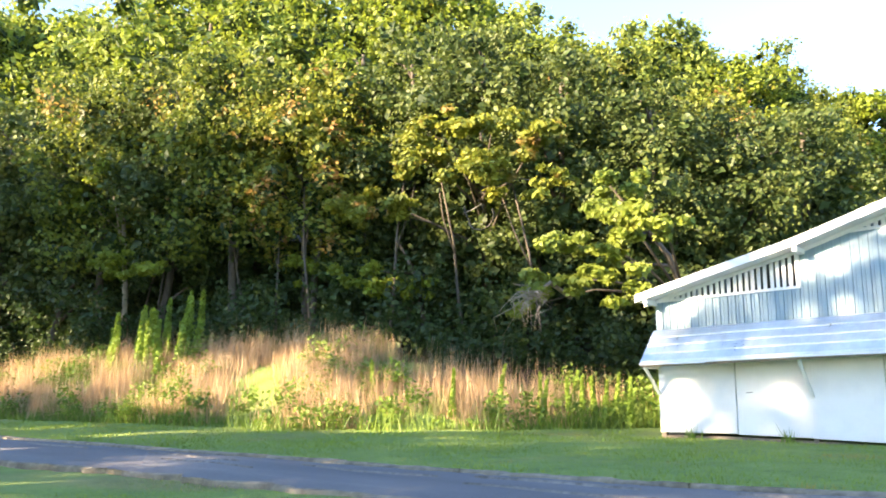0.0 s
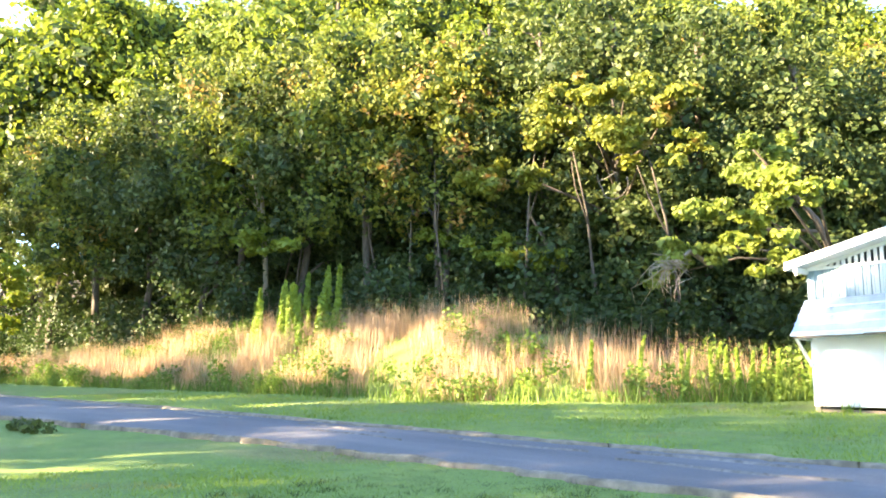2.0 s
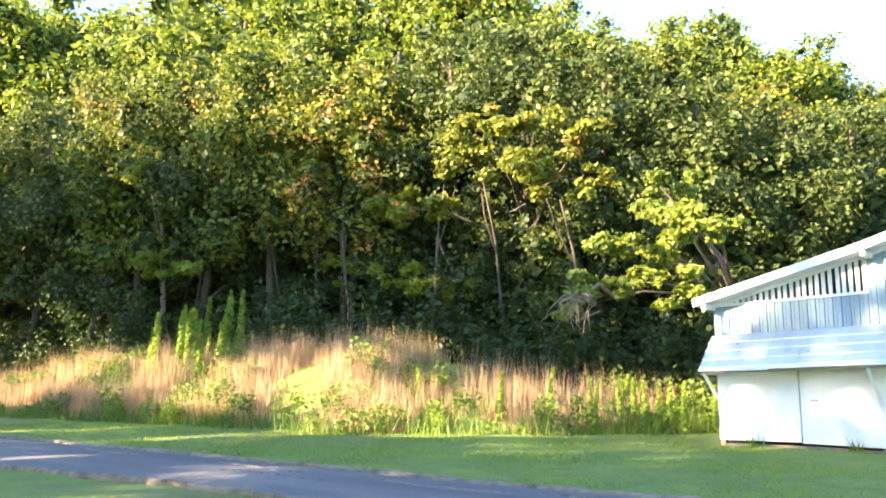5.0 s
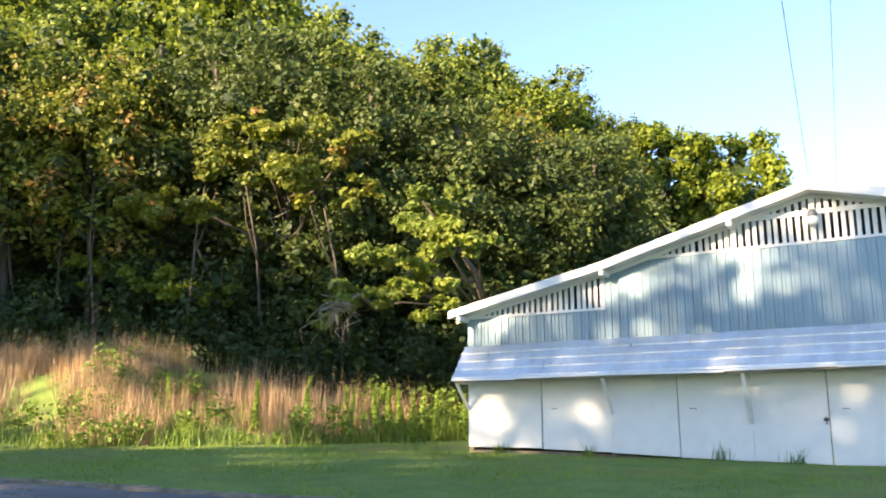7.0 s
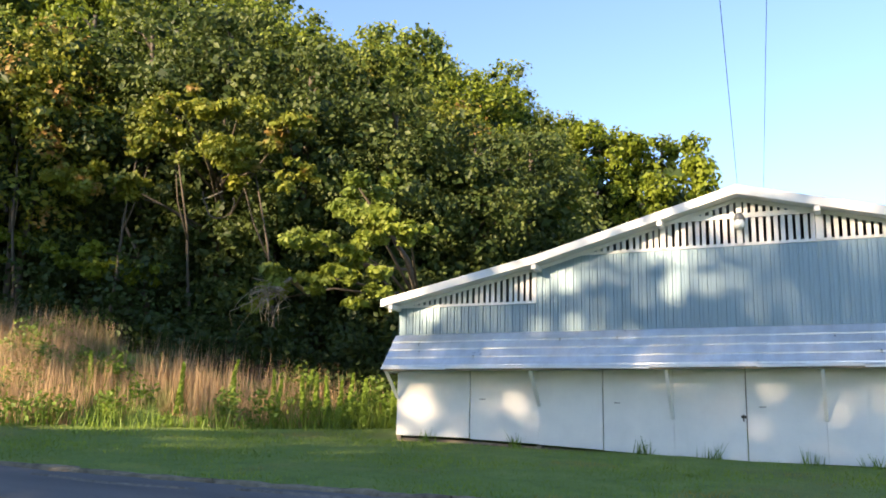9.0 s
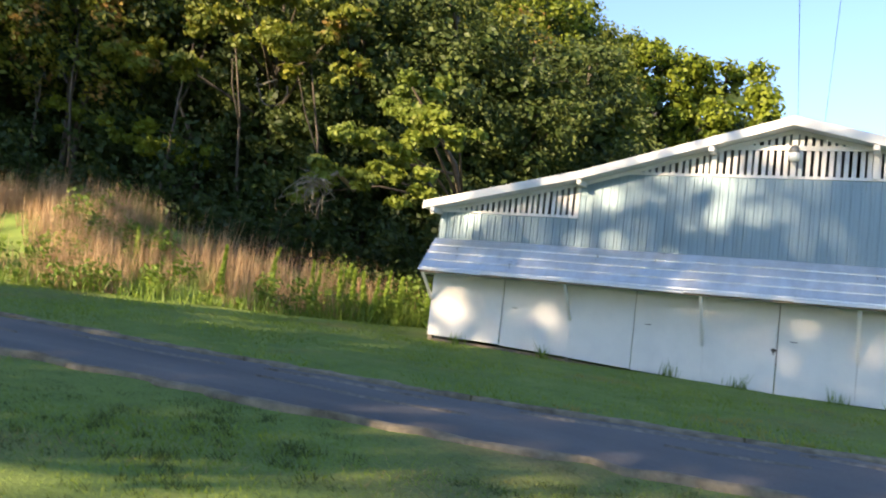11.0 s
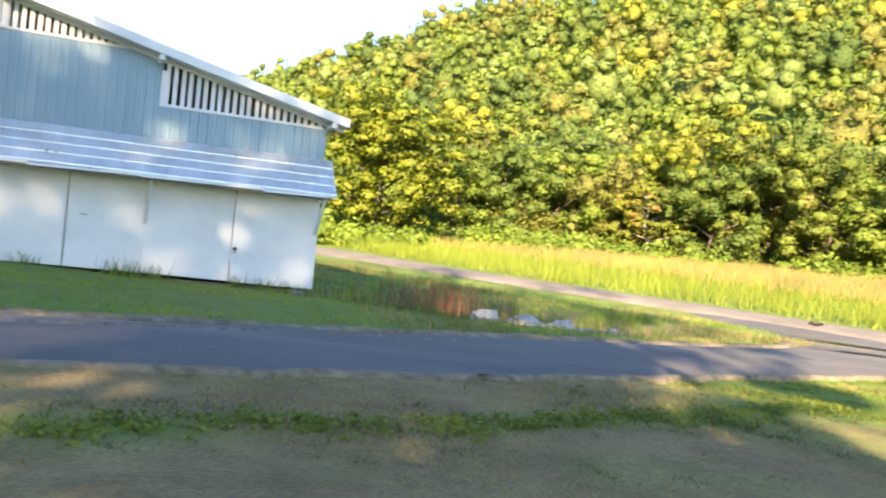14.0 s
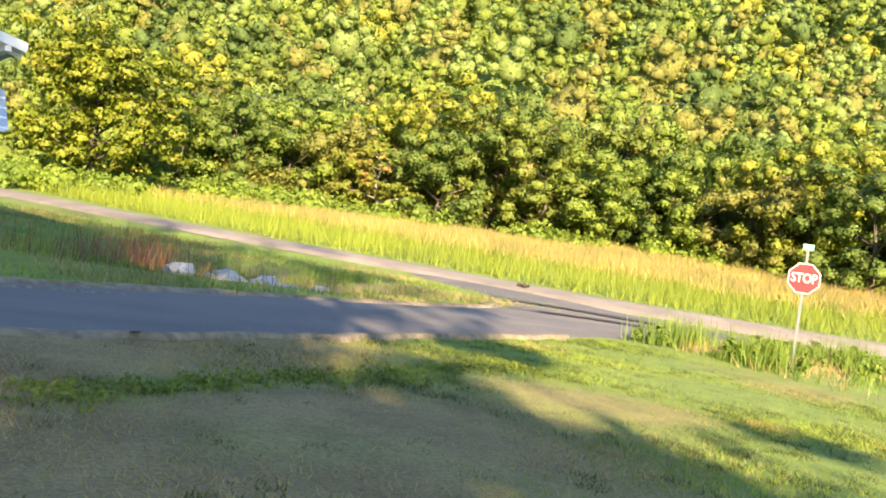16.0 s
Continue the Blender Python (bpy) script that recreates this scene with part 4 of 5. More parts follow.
bunches = scatter(3300, -58, -9.6, -12, 14, on_bank)
sedge = np.repeat(bunches, 15, 0) + rng.normal(size=(3300 * 15, 2)) * 0.13
tall = np.repeat(rng.uniform(0.7, 1.5, 3300), 15) * (0.75 + 0.25 * patchy(sedge[:, 0], sedge[:, 1], 1.7, 4.0))
tagged(new("sedge", blades(sedge, tall, 0.026, 0.12, SEDGE, "sedge")), "tall dry orange-tan sedge in bunches covering the bank", "grass", kind="stuff")


def bank_green(x, y):
    d = y - weed_foot(x)
    return (d > -0.6) * (d < 8) * (x < -8.9) * np.clip(smooth(0.5, 0.8, patchy(x, y, 0.7, 2.0)) + smooth(2.0, -0.6, d) * 0.7 + smooth(-15, -11, x), 0, 1)


weeds = scatter(16000, -58, -8.9, -12, 14, bank_green)
tagged(new("bank_grass", blades(weeds, 0.3 + 0.45 * patchy(weeds[:, 0], weeds[:, 1], 2.3, 1.0), 0.035, 0.3, LEAF_WEED, "bank_grass")), "green rough grass mixed into the bank", "grass", kind="stuff")
clumps = []
for p in scatter(330, -56, -9.2, -12, 13, bank_green):
    s = rng.uniform(0.25, 0.6)
    clumps.append((p[0], p[1], float(height(*p)) + s * rng.uniform(0.6, 2.0), s, s * 0.9))
tagged(new("bank_weeds", cards("bank_weeds", clump_leaves(clumps, 90, 0.1, 0.3), 4, LEAF_WEED)), "leafy green weeds along the bank", "weeds", kind="stuff")


def make_stalk(seed):
    """One tall weed with a plume of narrow leaves up its stem."""
    q = np.random.default_rng(seed)
    h = 2.6
    t = empty("tall_weed", pose(0, 0, -60), "tall bright green plumed weed on the bank", "weed", "tall weeds on the bank")
    part("stem", Build().tube([(0, 0, 0), (0.05, 0, h * 0.5), (0.12 * q.normal(), 0.1 * q.normal(), h)], [0.025, 0.02, 0.006], 5).mesh("stem", LEAF_PLUME, True), t)
    n = 420
    s = q.random(n)
    w = 0.16 * (1 - s) + 0.025
    a = q.random(n) * 6.28
    c = np.stack([np.cos(a) * w, np.sin(a) * w, 0.3 + s * (h - 0.25)], 1)
    part("foliage", cards("foliage", leaf_cards(c, np.stack([np.cos(a), np.sin(a), 0 * a + 0.4], 1), 0.13), 4, LEAF_PLUME), t)
    return t


stalks = [make_stalk(i) for i in range(3)]
for i in range(22):
    x, y = -35.8 + 4.8 * (i / 21) + r.normal() * 0.2, 0.3 + r.normal() * 0.8
    copy_thing(stalks[i % 3], pose(x, y, float(height(x, y)), r.normal() * 4, r.normal() * 4, r.random() * 360) @ Matrix.Scale(0.7 + 0.55 * r.random(), 4))
for x, y in ((-13.6, 2.2), (-12.4, 2.6), (-11.8, 3.4), (-11.0, 3.0), (-10.2, 3.8), (-14.6, 1.4), (-15.6, 0.4), (-9.6, 4.4), (-18.4, -0.2), (-13.0, 1.4), (-12.2, 1.7), (-11.4, 2.2), (-10.6, 2.3), (-10.0, 3.0), (-14.0, 0.7), (-13.3, 3.2), (-11.9, 2.6), (-15.2, 2.0)):
    copy_thing(stalks[int(-x) % 3], pose(x, y, float(height(x, y)), r.normal() * 5, r.normal() * 5, r.random() * 360) @ Matrix.Scale(0.5 + 0.12 * r.random(), 4))
discard(*stalks)

# ================= hay field edge and hill =================
EDGE = "trees along the hay field"
L1 = make_tree(12.0, 5.0, 1.4, 22, 17000, 0.25, LEAF_D, 21, "round yellow-green tree standing beside the lane", sub=6, flat=0.55, shell=0.6, wild=0.7, rise=0.4, core=0, heart=0.5, soft=True, canopy=CANOPY[3])
plant(L1, 21.9, 37.5, 40, 0.86)
E1 = make_tree(9, 3.8, 0.8, 16, 8800, 0.19, LEAF_A, 22, "bushy green tree along the hay field", group=EDGE, sub=5, flat=0.75, shell=0.6, wild=0.5, rise=0.25, core=0, heart=0.6, soft=True, canopy=CANOPY[0])
E2 = make_tree(9.5, 3.6, 0.8, 16, 8800, 0.19, LEAF_D, 23, "bushy yellow-green tree along the hay field", group=EDGE, sub=5, flat=0.75, shell=0.6, wild=0.5, rise=0.25, core=0, heart=0.6, soft=True, canopy=CANOPY[3])
E3 = make_tree(8.5, 4.0, 0.6, 16, 8800, 0.19, LEAF_FAR, 24, "full olive green tree along the hay field", group=EDGE, sub=5, flat=0.75, shell=0.6, wild=0.5, rise=0.25, core=0, heart=0.6, soft=True, canopy=CANOPY[0])
E4 = make_tree(9, 3.8, 0.7, 16, 8800, 0.19, LEAF_FAR_DARK, 25, "bushy dark green tree along the hay field", group=EDGE, sub=5, flat=0.75, shell=0.6, wild=0.5, rise=0.25, core=0, heart=0.6, soft=True, canopy=CANOPY[1])
E5 = make_tree(8, 3.6, 0.7, 16, 8800, 0.19, LEAF_FAR_OLIVE, 26, "bushy olive-brown tree along the hay field", group=EDGE, sub=5, flat=0.75, shell=0.6, wild=0.5, rise=0.25, core=0, heart=0.6, soft=True, canopy=CANOPY[2])
kinds = [E3, E5, E1, E4, E2, E1, E3, E4]
for i, az in enumerate(np.arange(23, 72, 3.2)):
    for row in (0, 1):
        d = (70 if row == 0 else 77) - 0.16 * (az - 21) + rng.normal() * 1.5
        a = radians(az + row * 1.6)
        plant(kinds[(i * 3 + row * 5) % 8], 3 + d * math.sin(a), -20 + d * math.cos(a), float(rng.random() * 360), 0.8 + 0.25 * rng.random() + 0.2 * row)
E6 = make_tree(6.0, 2.4, 2.0, 12, 2200, 0.24, LEAF_B, 27, "small tree with a pale trunk and olive leaves before the wood", bark=PALE_BARK, heart=0.6, core=0)
plant(E6, 40.4, 33.4, 10, 1.0)
bush = []
for i in range(270):
    az, d = radians(rng.uniform(14, 74)), rng.uniform(61, 69)
    x, y = 3 + d * math.sin(az), -20 + d * math.cos(az)
    s = rng.uniform(0.7, 1.5)
    bush.append((x, y, float(height(x, y)) + s * 0.6, s, s * 0.9))
for i in range(22):
    s = rng.uniform(0.7, 1.3)
    x, y = rng.uniform(15.5, 25.5), rng.uniform(33.5, 36.5)
    bush.append((x, y, float(height(x, y)) + s * 0.7, s, s * 0.85))
tagged(new("field_edge_bushes", cards("field_edge_bushes", clump_leaves(bush, 150, 0.22, 0.5, 0.9, 0.4), 4, LEAF_FAR, inner(bush, 0.45, 1, 0.2))), "low green bushes along the edge of the hay field", "bushes", kind="stuff")

brush = []
for i in range(170):
    az, d = radians(rng.uniform(24, 74)), rng.uniform(67.5, 71.5)
    x, y = 3 + d * math.sin(az), -20 + d * math.cos(az)
    s = rng.uniform(1.0, 1.9)
    brush.append((x, y, float(height(x, y)) + rng.uniform(0.6, 4.0), s, s * 0.9))
tagged(new("field_edge_brush", cards("field_edge_brush", clump_leaves(brush, 300, 0.22, 0.45, 0.9, 0.3), 4, LEAF_FAR_OLIVE, inner(brush, 0.45, 1, 0.2))), "olive green brush closing the foot of the wood by the hay field", "bushes", kind="stuff")

# far wood over the hill: rounded crowns that stand apart
spots = []
for i in range(9000):
    az, d = rng.uniform(4, 70), 82 + 122 * rng.random() ** 0.8
    x, y = 3 + d * math.sin(radians(az)), -20 + d * math.cos(radians(az))
    s = rng.uniform(2.0, 4.4)
    if all((x - q[0]) ** 2 + (y - q[1]) ** 2 > (0.54 * (s + q[3])) ** 2 for q in spots):
        spots.append((x, y, float(height(x, y)) + rng.uniform(2.5, 9.0) - 5 * smooth(24, 12, az), s, s * 1.2))
lots, cores = [[] for i in range(6)], [[] for i in range(6)]
for x, y, z, s, h in spots:
    k = int(rng.choice(6, p=[0.34, 0.17, 0.17, 0.08, 0.16, 0.08]))
    blobs, hearts = lots[k], cores[k]
    hearts.append((x, y, z - s * 0.15, s * 0.78, h * 0.8))
    blobs.append((x, y, z - s * 0.15, s * 0.82, h * 0.85))
    for j in range(8):
        a, e = j * 2.4 + rng.random(), -0.5 + 1.45 * (j + rng.random()) / 8
        w = s * math.sqrt(max(0.05, 1 - e * e))
        b = s * rng.uniform(0.3, 0.52)
        p = (x + math.cos(a) * w * 0.7, y + math.sin(a) * w * 0.7, z + h * 0.75 * e)
        blobs.append((*p, b, b * 0.85))
        hearts.append((*p, b * 0.9, b * 0.78))
whole = sum(len(b) for b in lots)
for blobs, hearts, mass, mat, word in zip(lots, cores, CANOPY, (LEAF_FAR, LEAF_FAR_DARK, LEAF_FAR_OLIVE, LEAF_FAR_YELLOW, LEAF_FAR_PALE, LEAF_FAR_DEEP), ("fresh green", "dark green", "olive", "yellow", "pale green", "deep green")):
    leaf, round_n = clump_leaves(blobs, 340000 / whole, 0.34, 0.62, 0.5, 0.2, soft=True)
    tagged(new("far_wood", cards("far_wood", leaf, 4, mat, None, round_n)), f"sunlit {word} leaves of the woods covering the hill", "woods", kind="stuff")
    tagged(new("far_wood", cards("far_wood", np.zeros((0, 3)), 4, mass, inner(hearts, 0.66, 1, 0.22))), f"sunlit {word} tree crowns of the woods covering the hill", "woods", kind="stuff")
ridge_tree = make_tree(10, 2.2, 5.5, 8, 700, 0.5, LEAF_FAR, 31, "thin tall tree standing out on the ridge", group="ridge trees", bark=PALE_BARK)
for i in range(26):
    az, d = radians(30 + i * 1.6 + rng.normal()), 186 + rng.normal() * 5
    plant(ridge_tree, 3 + d * math.sin(az), -20 + d * math.cos(az), float(rng.random() * 360), 1.1 + 0.3 * rng.random())


# hay field: green stems with tan heads
def in_field(x, y):
    u = field_depth(x, y)
    return (u > 0.3) * (u < 46) * (np.hypot(x - 3, y + 20) < 70)


hay = scatter(58000, 12, 80, -16, 60, in_field)
tagged(new("hay", blades(hay, 0.8, 0.03, 0.35, HAY_LOW, "hay")), "tall sunlit green hay grass in the field", "grass", kind="stuff")
heads = scatter(58000, 12, 80, -16, 60, lambda x, y: in_field(x, y) * smooth(3, 15, field_depth(x, y)))
tagged(new("hay_heads", blades(heads, 0.5, 0.034, 0.45, HAY_TOP, "hay_heads", base=0.55)), "tan seed heads over the hay field", "grass", kind="stuff")

# trees behind the viewer that shade lawn, road and barn
SHADE = "shade trees across the lawn"
S1 = make_tree(21, 5.9, 12.0, 20, 2700, 0.33, LEAF_A, 41, "tall shade tree at the back of the lawn", group=SHADE, shell=0.15, core=0, stem=0.45)
S2 = make_tree(14.5, 4.6, 2.5, 16, 3000, 0.46, LEAF_A, 42, "broad shade tree at the back of the lawn", group=SHADE, core=0)
# S3 is added out of view only to darken parts of the wood
S3 = make_tree(27, 5.2, 18.6, 18, 6200, 0.45, LEAF_A, 43, "unseen very tall bare-stemmed tree added to shade the wood", group=SHADE, shell=0.3, core=0)
for k, x, y, s in ((S1, -28.6, -47, 1.14), (S1, -24.4, -45, 1.14), (S1, -20.6, -46.5, 1.2), (S1, -17.0, -45, 1.2), (S1, -13.6, -47, 1.2), (S1, -10.4, -46, 1.18),
                   (S2, -3.6, -36, 0.98), (S2, -4.6, -40.5, 1.0), (S2, -5.2, -38, 0.72), (S2, -14.8, -36.5, 0.98), (S2, -20.5, -38, 1.02), (S2, -27.0, -39, 1.0),
                   (S2, -33, -40, 1.12), (S2, -39, -40.5, 1.15), (S2, -45, -41, 1.15), (S2, -51, -41, 1.15), (S2, -57, -42, 1.15), (S2, -63, -43, 1.12), (S2, -70, -44, 1.1),
                   (S3, -69, -33, 1.0), (S3, -63, -32, 1.02), (S3, -57, -33, 1.0), (S3, -51, -32, 1.0), (S3, -46.5, -33, 1.0), (S3, -36.5, -32, 0.86)):
    plant(k, x, y, float(rng.random() * 360), s)
discard(T1, T2, T3, T4, T6, T7, T8, T9, L1, E1, E2, E3, E4, E5, E6, ridge_tree, S1, S2, S3)

# ================= stop sign =================
sign = empty("stop_sign", pose(22.4, -9.5, float(height(22.4, -9.5)), 0, 1.5, -60.5), "red octagonal stop sign on a grey steel post in weeds", "sign")
GZ = 2.81 - float(height(22.4, -9.5))
part("post", Build().box(-0.03, 0.03, 0.0, 0.03, -0.4, GZ + 0.66).mesh("post", GREY_METAL, bevel=0.006), sign)


def octagon(r, y0, y1):
    a = [(math.cos(radians(22.5 + 45 * i)) * r, math.sin(radians(22.5 + 45 * i)) * r) for i in range(8)]
    v = [(x, y, GZ + z) for y in (y0, y1) for x, z in a]
    return Build().add(v, [tuple(range(8)), tuple(range(15, 7, -1))] + [(i, 8 + i, 8 + (i + 1) % 8, (i + 1) % 8) for i in range(8)])


face = part("face", octagon(0.35, -0.012, -0.004).mesh("face", SIGN_WHITE), sign, "white-bordered octagonal face")
part("field", octagon(0.325, -0.016, -0.013).mesh("field", SIGN_RED), face, "red field")
txt = bpy.data.curves.new("lettering", "FONT")
txt.body, txt.size, txt.align_x, txt.align_y, txt.extrude, txt.offset = "STOP", 0.28, "CENTER", "CENTER", 0.001, 0.004
txt.materials.append(SIGN_WHITE)
lt = part("lettering", txt, face, "white letters")
lt.matrix_basis = pose(0, -0.019, GZ, 90, 0, 0) @ Matrix.Diagonal((0.78, 1, 1, 1))
part("name_plate", Build().box(-0.115, 0.115, -0.014, 0.02, GZ + 0.6, GZ + 0.74).mesh("name_plate", SIGN_GREEN, bevel=0.004), sign, "small pale green street plate")

# ================= ditch with stones =================
def rock(seed):
    q = np.random.default_rng(seed)
    bm = bmesh.new()
    bmesh.ops.create_icosphere(bm, subdivisions=2, radius=1)
    for v in bm.verts:
        v.co *= 1 + 0.22 * noise.noise(v.co * 1.6 + Vector((seed * 3.1, 0, 0))) + 0.08 * q.normal()
        v.co.z *= 0.7
    me = bpy.data.meshes.new("stone")
    bm.to_mesh(me)
    bm.free()
    me.materials.append(STONE)
    return me


rocks = [rock(i) for i in range(5)]
for i in range(64):
    big = i < 3
    x = (11.8 + 1.1 * i) if big else 12.6 + 3.6 * rng.random()
    y = (-2.0 + 0.2 * i) if big else -2.2 + 1.5 * rng.random() + 0.22 * (x - 12)
    s = 0.27 if big else 0.08 + 0.13 * rng.random()
    ob = new("stone", rocks[i % 5])
    ob.matrix_basis = pose(x, y, float(height(x, y)) + s * 0.3, 0, 0, rng.random() * 360) @ Matrix.Diagonal((s * 1.3, s, s, 1))
    tagged(ob, "pale limestone boulder lying in the ditch" if big else "pale broken limestone in the ditch", "stone", "stones in the ditch")


def near_ditch(x, y):
    return np.exp(-(((x - 11.6) / 2.4) ** 2) - (((y + 0.8) / 1.5) ** 2)) * (y > road_far(x) + 0.5)


tagged(new("ditch_stalks", blades(scatter(300, 8.6, 21, -5, 5, near_ditch), 0.7, 0.02, 0.12, plain("brown_stems", (0.12, 0.075, 0.045), 0.9, 0, 0.3), "ditch_stalks")), "dead brown weed stalks along the ditch", "weeds", kind="stuff")
def rough_mid(x, y):
    return (y > road_far(x) + 0.3) * (field_depth(x, y) < -5.0) * (x > 8.6) * (y < 26) * (0.3 + 0.7 * patchy(x, y, 1.1))


tagged(new("rough_grass", blades(scatter(16000, 8.6, 27, -6, 26, rough_mid), 0.14, 0.025, 0.4, LEAF_WEED, "rough_grass")), "rough green grass between the road and the lane", "grass", kind="stuff")
tagged(new("dry_rough_grass", blades(scatter(9000, 8.6, 27, -6, 26, lambda x, y: rough_mid(x, y) * smooth(0.45, 0.7, patchy(x, y, 0.8, 1.0))), 0.14, 0.025, 0.4, DRY, "dry_rough_grass")), "dry straw grass between the road and the lane", "grass", kind="stuff")


# weeds round the sign
bed = scatter(4200, 20.8, 33, -12.5, -5.5, lambda x, y: np.exp(-(((y + 8.6 + 0.16 * (x - 21)) / 1.3) ** 2)) * smooth(0.3, 0.65, patchy(x, y, 2.1)))
tagged(new("sign_weeds", blades(bed, 0.25 + 0.45 * patchy(bed[:, 0], bed[:, 1], 1.6, 2.0), 0.026, 0.3, LEAF_WEED, "sign_weeds")), "rank green weeds round the sign post", "weeds", kind="stuff")
dryb = scatter(1800, 20.6, 33, -12.5, -5.5, lambda x, y: np.exp(-(((y + 8.6 + 0.16 * (x - 21)) / 1.5) ** 2)) * smooth(0.6, 0.4, patchy(x, y, 2.1)))
tagged(new("sign_dry_grass", blades(dryb, 0.25, 0.024, 0.4, DRY, "sign_dry_grass")), "dry straw grass round the sign post", "grass", kind="stuff")
leafy = [(p[0], p[1], float(height(*p)) + rng.uniform(0.1, 0.4), 0.14, 0.14) for p in bed[:70]]
tagged(new("sign_leafy_weeds", cards("sign_leafy_weeds", clump_leaves(leafy, 60, 0.09, 0.3), 4, LEAF_WEED)), "leafy weeds round the sign post", "weeds", kind="stuff")

# ================= wires =================
WIRE = plain("wire", (0.05, 0.05, 0.05), 0.9, 0)
def wire(name, a, b, sag, radius, label):
    a, b = Vector(a), Vector(b)
    pts = [a.lerp(b, s) - Vector((0, 0, sag * 4 * s * (1 - s))) for s in np.linspace(0, 1, 24)]
    return tagged(new(name, Build().tube(pts, [radius] * 24, 5).mesh(name, WIRE, True)), label, "wire", "overhead wires")


upole = empty("utility_pole", pose(-1.6, 16, float(height(-1.6, 16))), "weathered wooden utility pole behind the barn", "pole")
part("shaft", Build().tube([(0, 0, -0.5), (0, 0, 3), (0, 0, 6.2)], [0.14, 0.12, 0.1], 10).mesh("shaft", RAW_WOOD, True), upole)
wire("power_wire", (-1.6, 16, 8.4), (4.6, -48, 9.6), 0.2, 0.006, "thin overhead wire running over the barn roof")
wire("power_wire", (-1.0, 16, 8.6), (5.4, -48, 10.0), 0.2, 0.005, "thin overhead wire running over the barn roof")
wire("field_wire", (28, 30, 10.5), (66, 4, 17.5), 1.0, 0.014, "dark wire crossing in front of the hill")

# ================= lawn =================
def on_lawn(x, y):
    return (y < road_near(x) - 0.15) * (0.35 + 0.65 * patchy(x, y, 1.3)) * np.where((x > 21) & (y > -10), 0.0, 1.0)


near_lawn = scatter(105000, -9, 21, -17.6, -5.8, on_lawn)
dry = rng.random(len(near_lawn)) < dryness(near_lawn[:, 0], near_lawn[:, 1]) * 0.9
tagged(new("lawn", blades(near_lawn[~dry], 0.045, 0.014, 0.6, LAWN, "lawn")), "short green mown lawn grass", "grass", kind="stuff")
tagged(new("dry_lawn", blades(near_lawn[dry], 0.055, 0.014, 0.9, DRY, "dry_lawn")), "dry straw-coloured lawn grass beside the road", "grass", kind="stuff")
verge = scatter(38000, -32, 12, -13, 2, lambda x, y: (y > road_far(x) + 0.25) * (y < np.where(x < -9.5, weed_foot(x) + 0.3, -0.1)) * 1.0)
tagged(new("verge_grass", blades(verge, 0.07, 0.022, 0.5, LAWN, "verge_grass")), "mown green verge between road and barn", "grass", kind="stuff")
foot = []
for x in (-7.4, -2.2, -0.7, 2.4, 4.0, 4.25, 4.5, 4.9, 6.6, 7.2, 7.7, 8.1, -5.1, 1.2):
    for j in range(26):
        foot.append((x + rng.normal() * 0.12, -0.16 - 0.08 * abs(rng.normal())))
tagged(new("wall_foot_weeds", blades(np.array(foot), 0.3, 0.03, 0.3, LEAF_WEED, "wall_foot_weeds")), "weeds sprouting along the foot of the barn doors", "weeds", kind="stuff")

# clover band along the old wheel track
band = []
for i in range(420):
    x = rng.uniform(2.5, 13.5)
    y = float(road_near(x)) - 2.2 + 0.12 * math.sin(x * 1.7) + rng.normal() * 0.2
    band.append((x, y, float(height(x, y)) + 0.03, rng.uniform(0.07, 0.16), 0.035))
tagged(new("clover", cards("clover", clump_leaves(band, 16, 0.035, 0.2), 4, LEAF_E)), "dark green clover band in the dry verge", "clover", kind="stuff")

# bare reddish soil by the sign
def soil_patch(x, y, w, d, turn):
    k = 22
    v = [(0, 0, 0.05)]
    for ring, lift in ((0.6, 0.04), (1.0, -0.05)):
        for i in range(k):
            a = 2 * math.pi * i / k
            q = ring * (1 + 0.18 * math.sin(3 * a + x) + 0.1 * rng.normal())
            v.append((w * q * math.cos(a), d * q * math.sin(a), lift))
    c, s = math.cos(radians(turn)), math.sin(radians(turn))
    v = [(x + c * p - s * q, y + s * p + c * q, float(height(x + c * p - s * q, y + s * p + c * q)) + z) for p, q, z in v]
    f = [(0, 1 + i, 1 + (i + 1) % k) for i in range(k)] + [(1 + i, 1 + k + i, 1 + k + (i + 1) % k, 1 + (i + 1) % k) for i in range(k)]
    return tagged(new("bare_soil", Build().add(v, f).mesh("bare_soil", SOIL, True)), "bare reddish-brown soil among the weeds", "soil", kind="structure")


SOIL = plain("red_soil", (0.27, 0.17, 0.11), 0.95, 0, 0.3, 6)
soil_patch(22.9, -7.7, 1.5, 0.5, -12)
soil_patch(26.5, -9.6, 1.1, 0.5, -20)

# tufts that the mower missed
tufts = scatter(1300, -6, 20, -17.4, -6.5, lambda x, y: (y < road_near(x) - 0.3) * (0.3 + 0.7 * patchy(x, y, 1.0, 5.0)) * (1 - 0.85 * dryness(x, y)))
tuft_blades = np.repeat(tufts, 26, 0) + rng.normal(size=(1300 * 26, 2)) * 0.07
tagged(new("lawn_tufts", blades(tuft_blades, 0.06, 0.012, 0.7, LEAF_C, "lawn_tufts")), "darker tufts of longer grass in the lawn", "grass", kind="stuff")

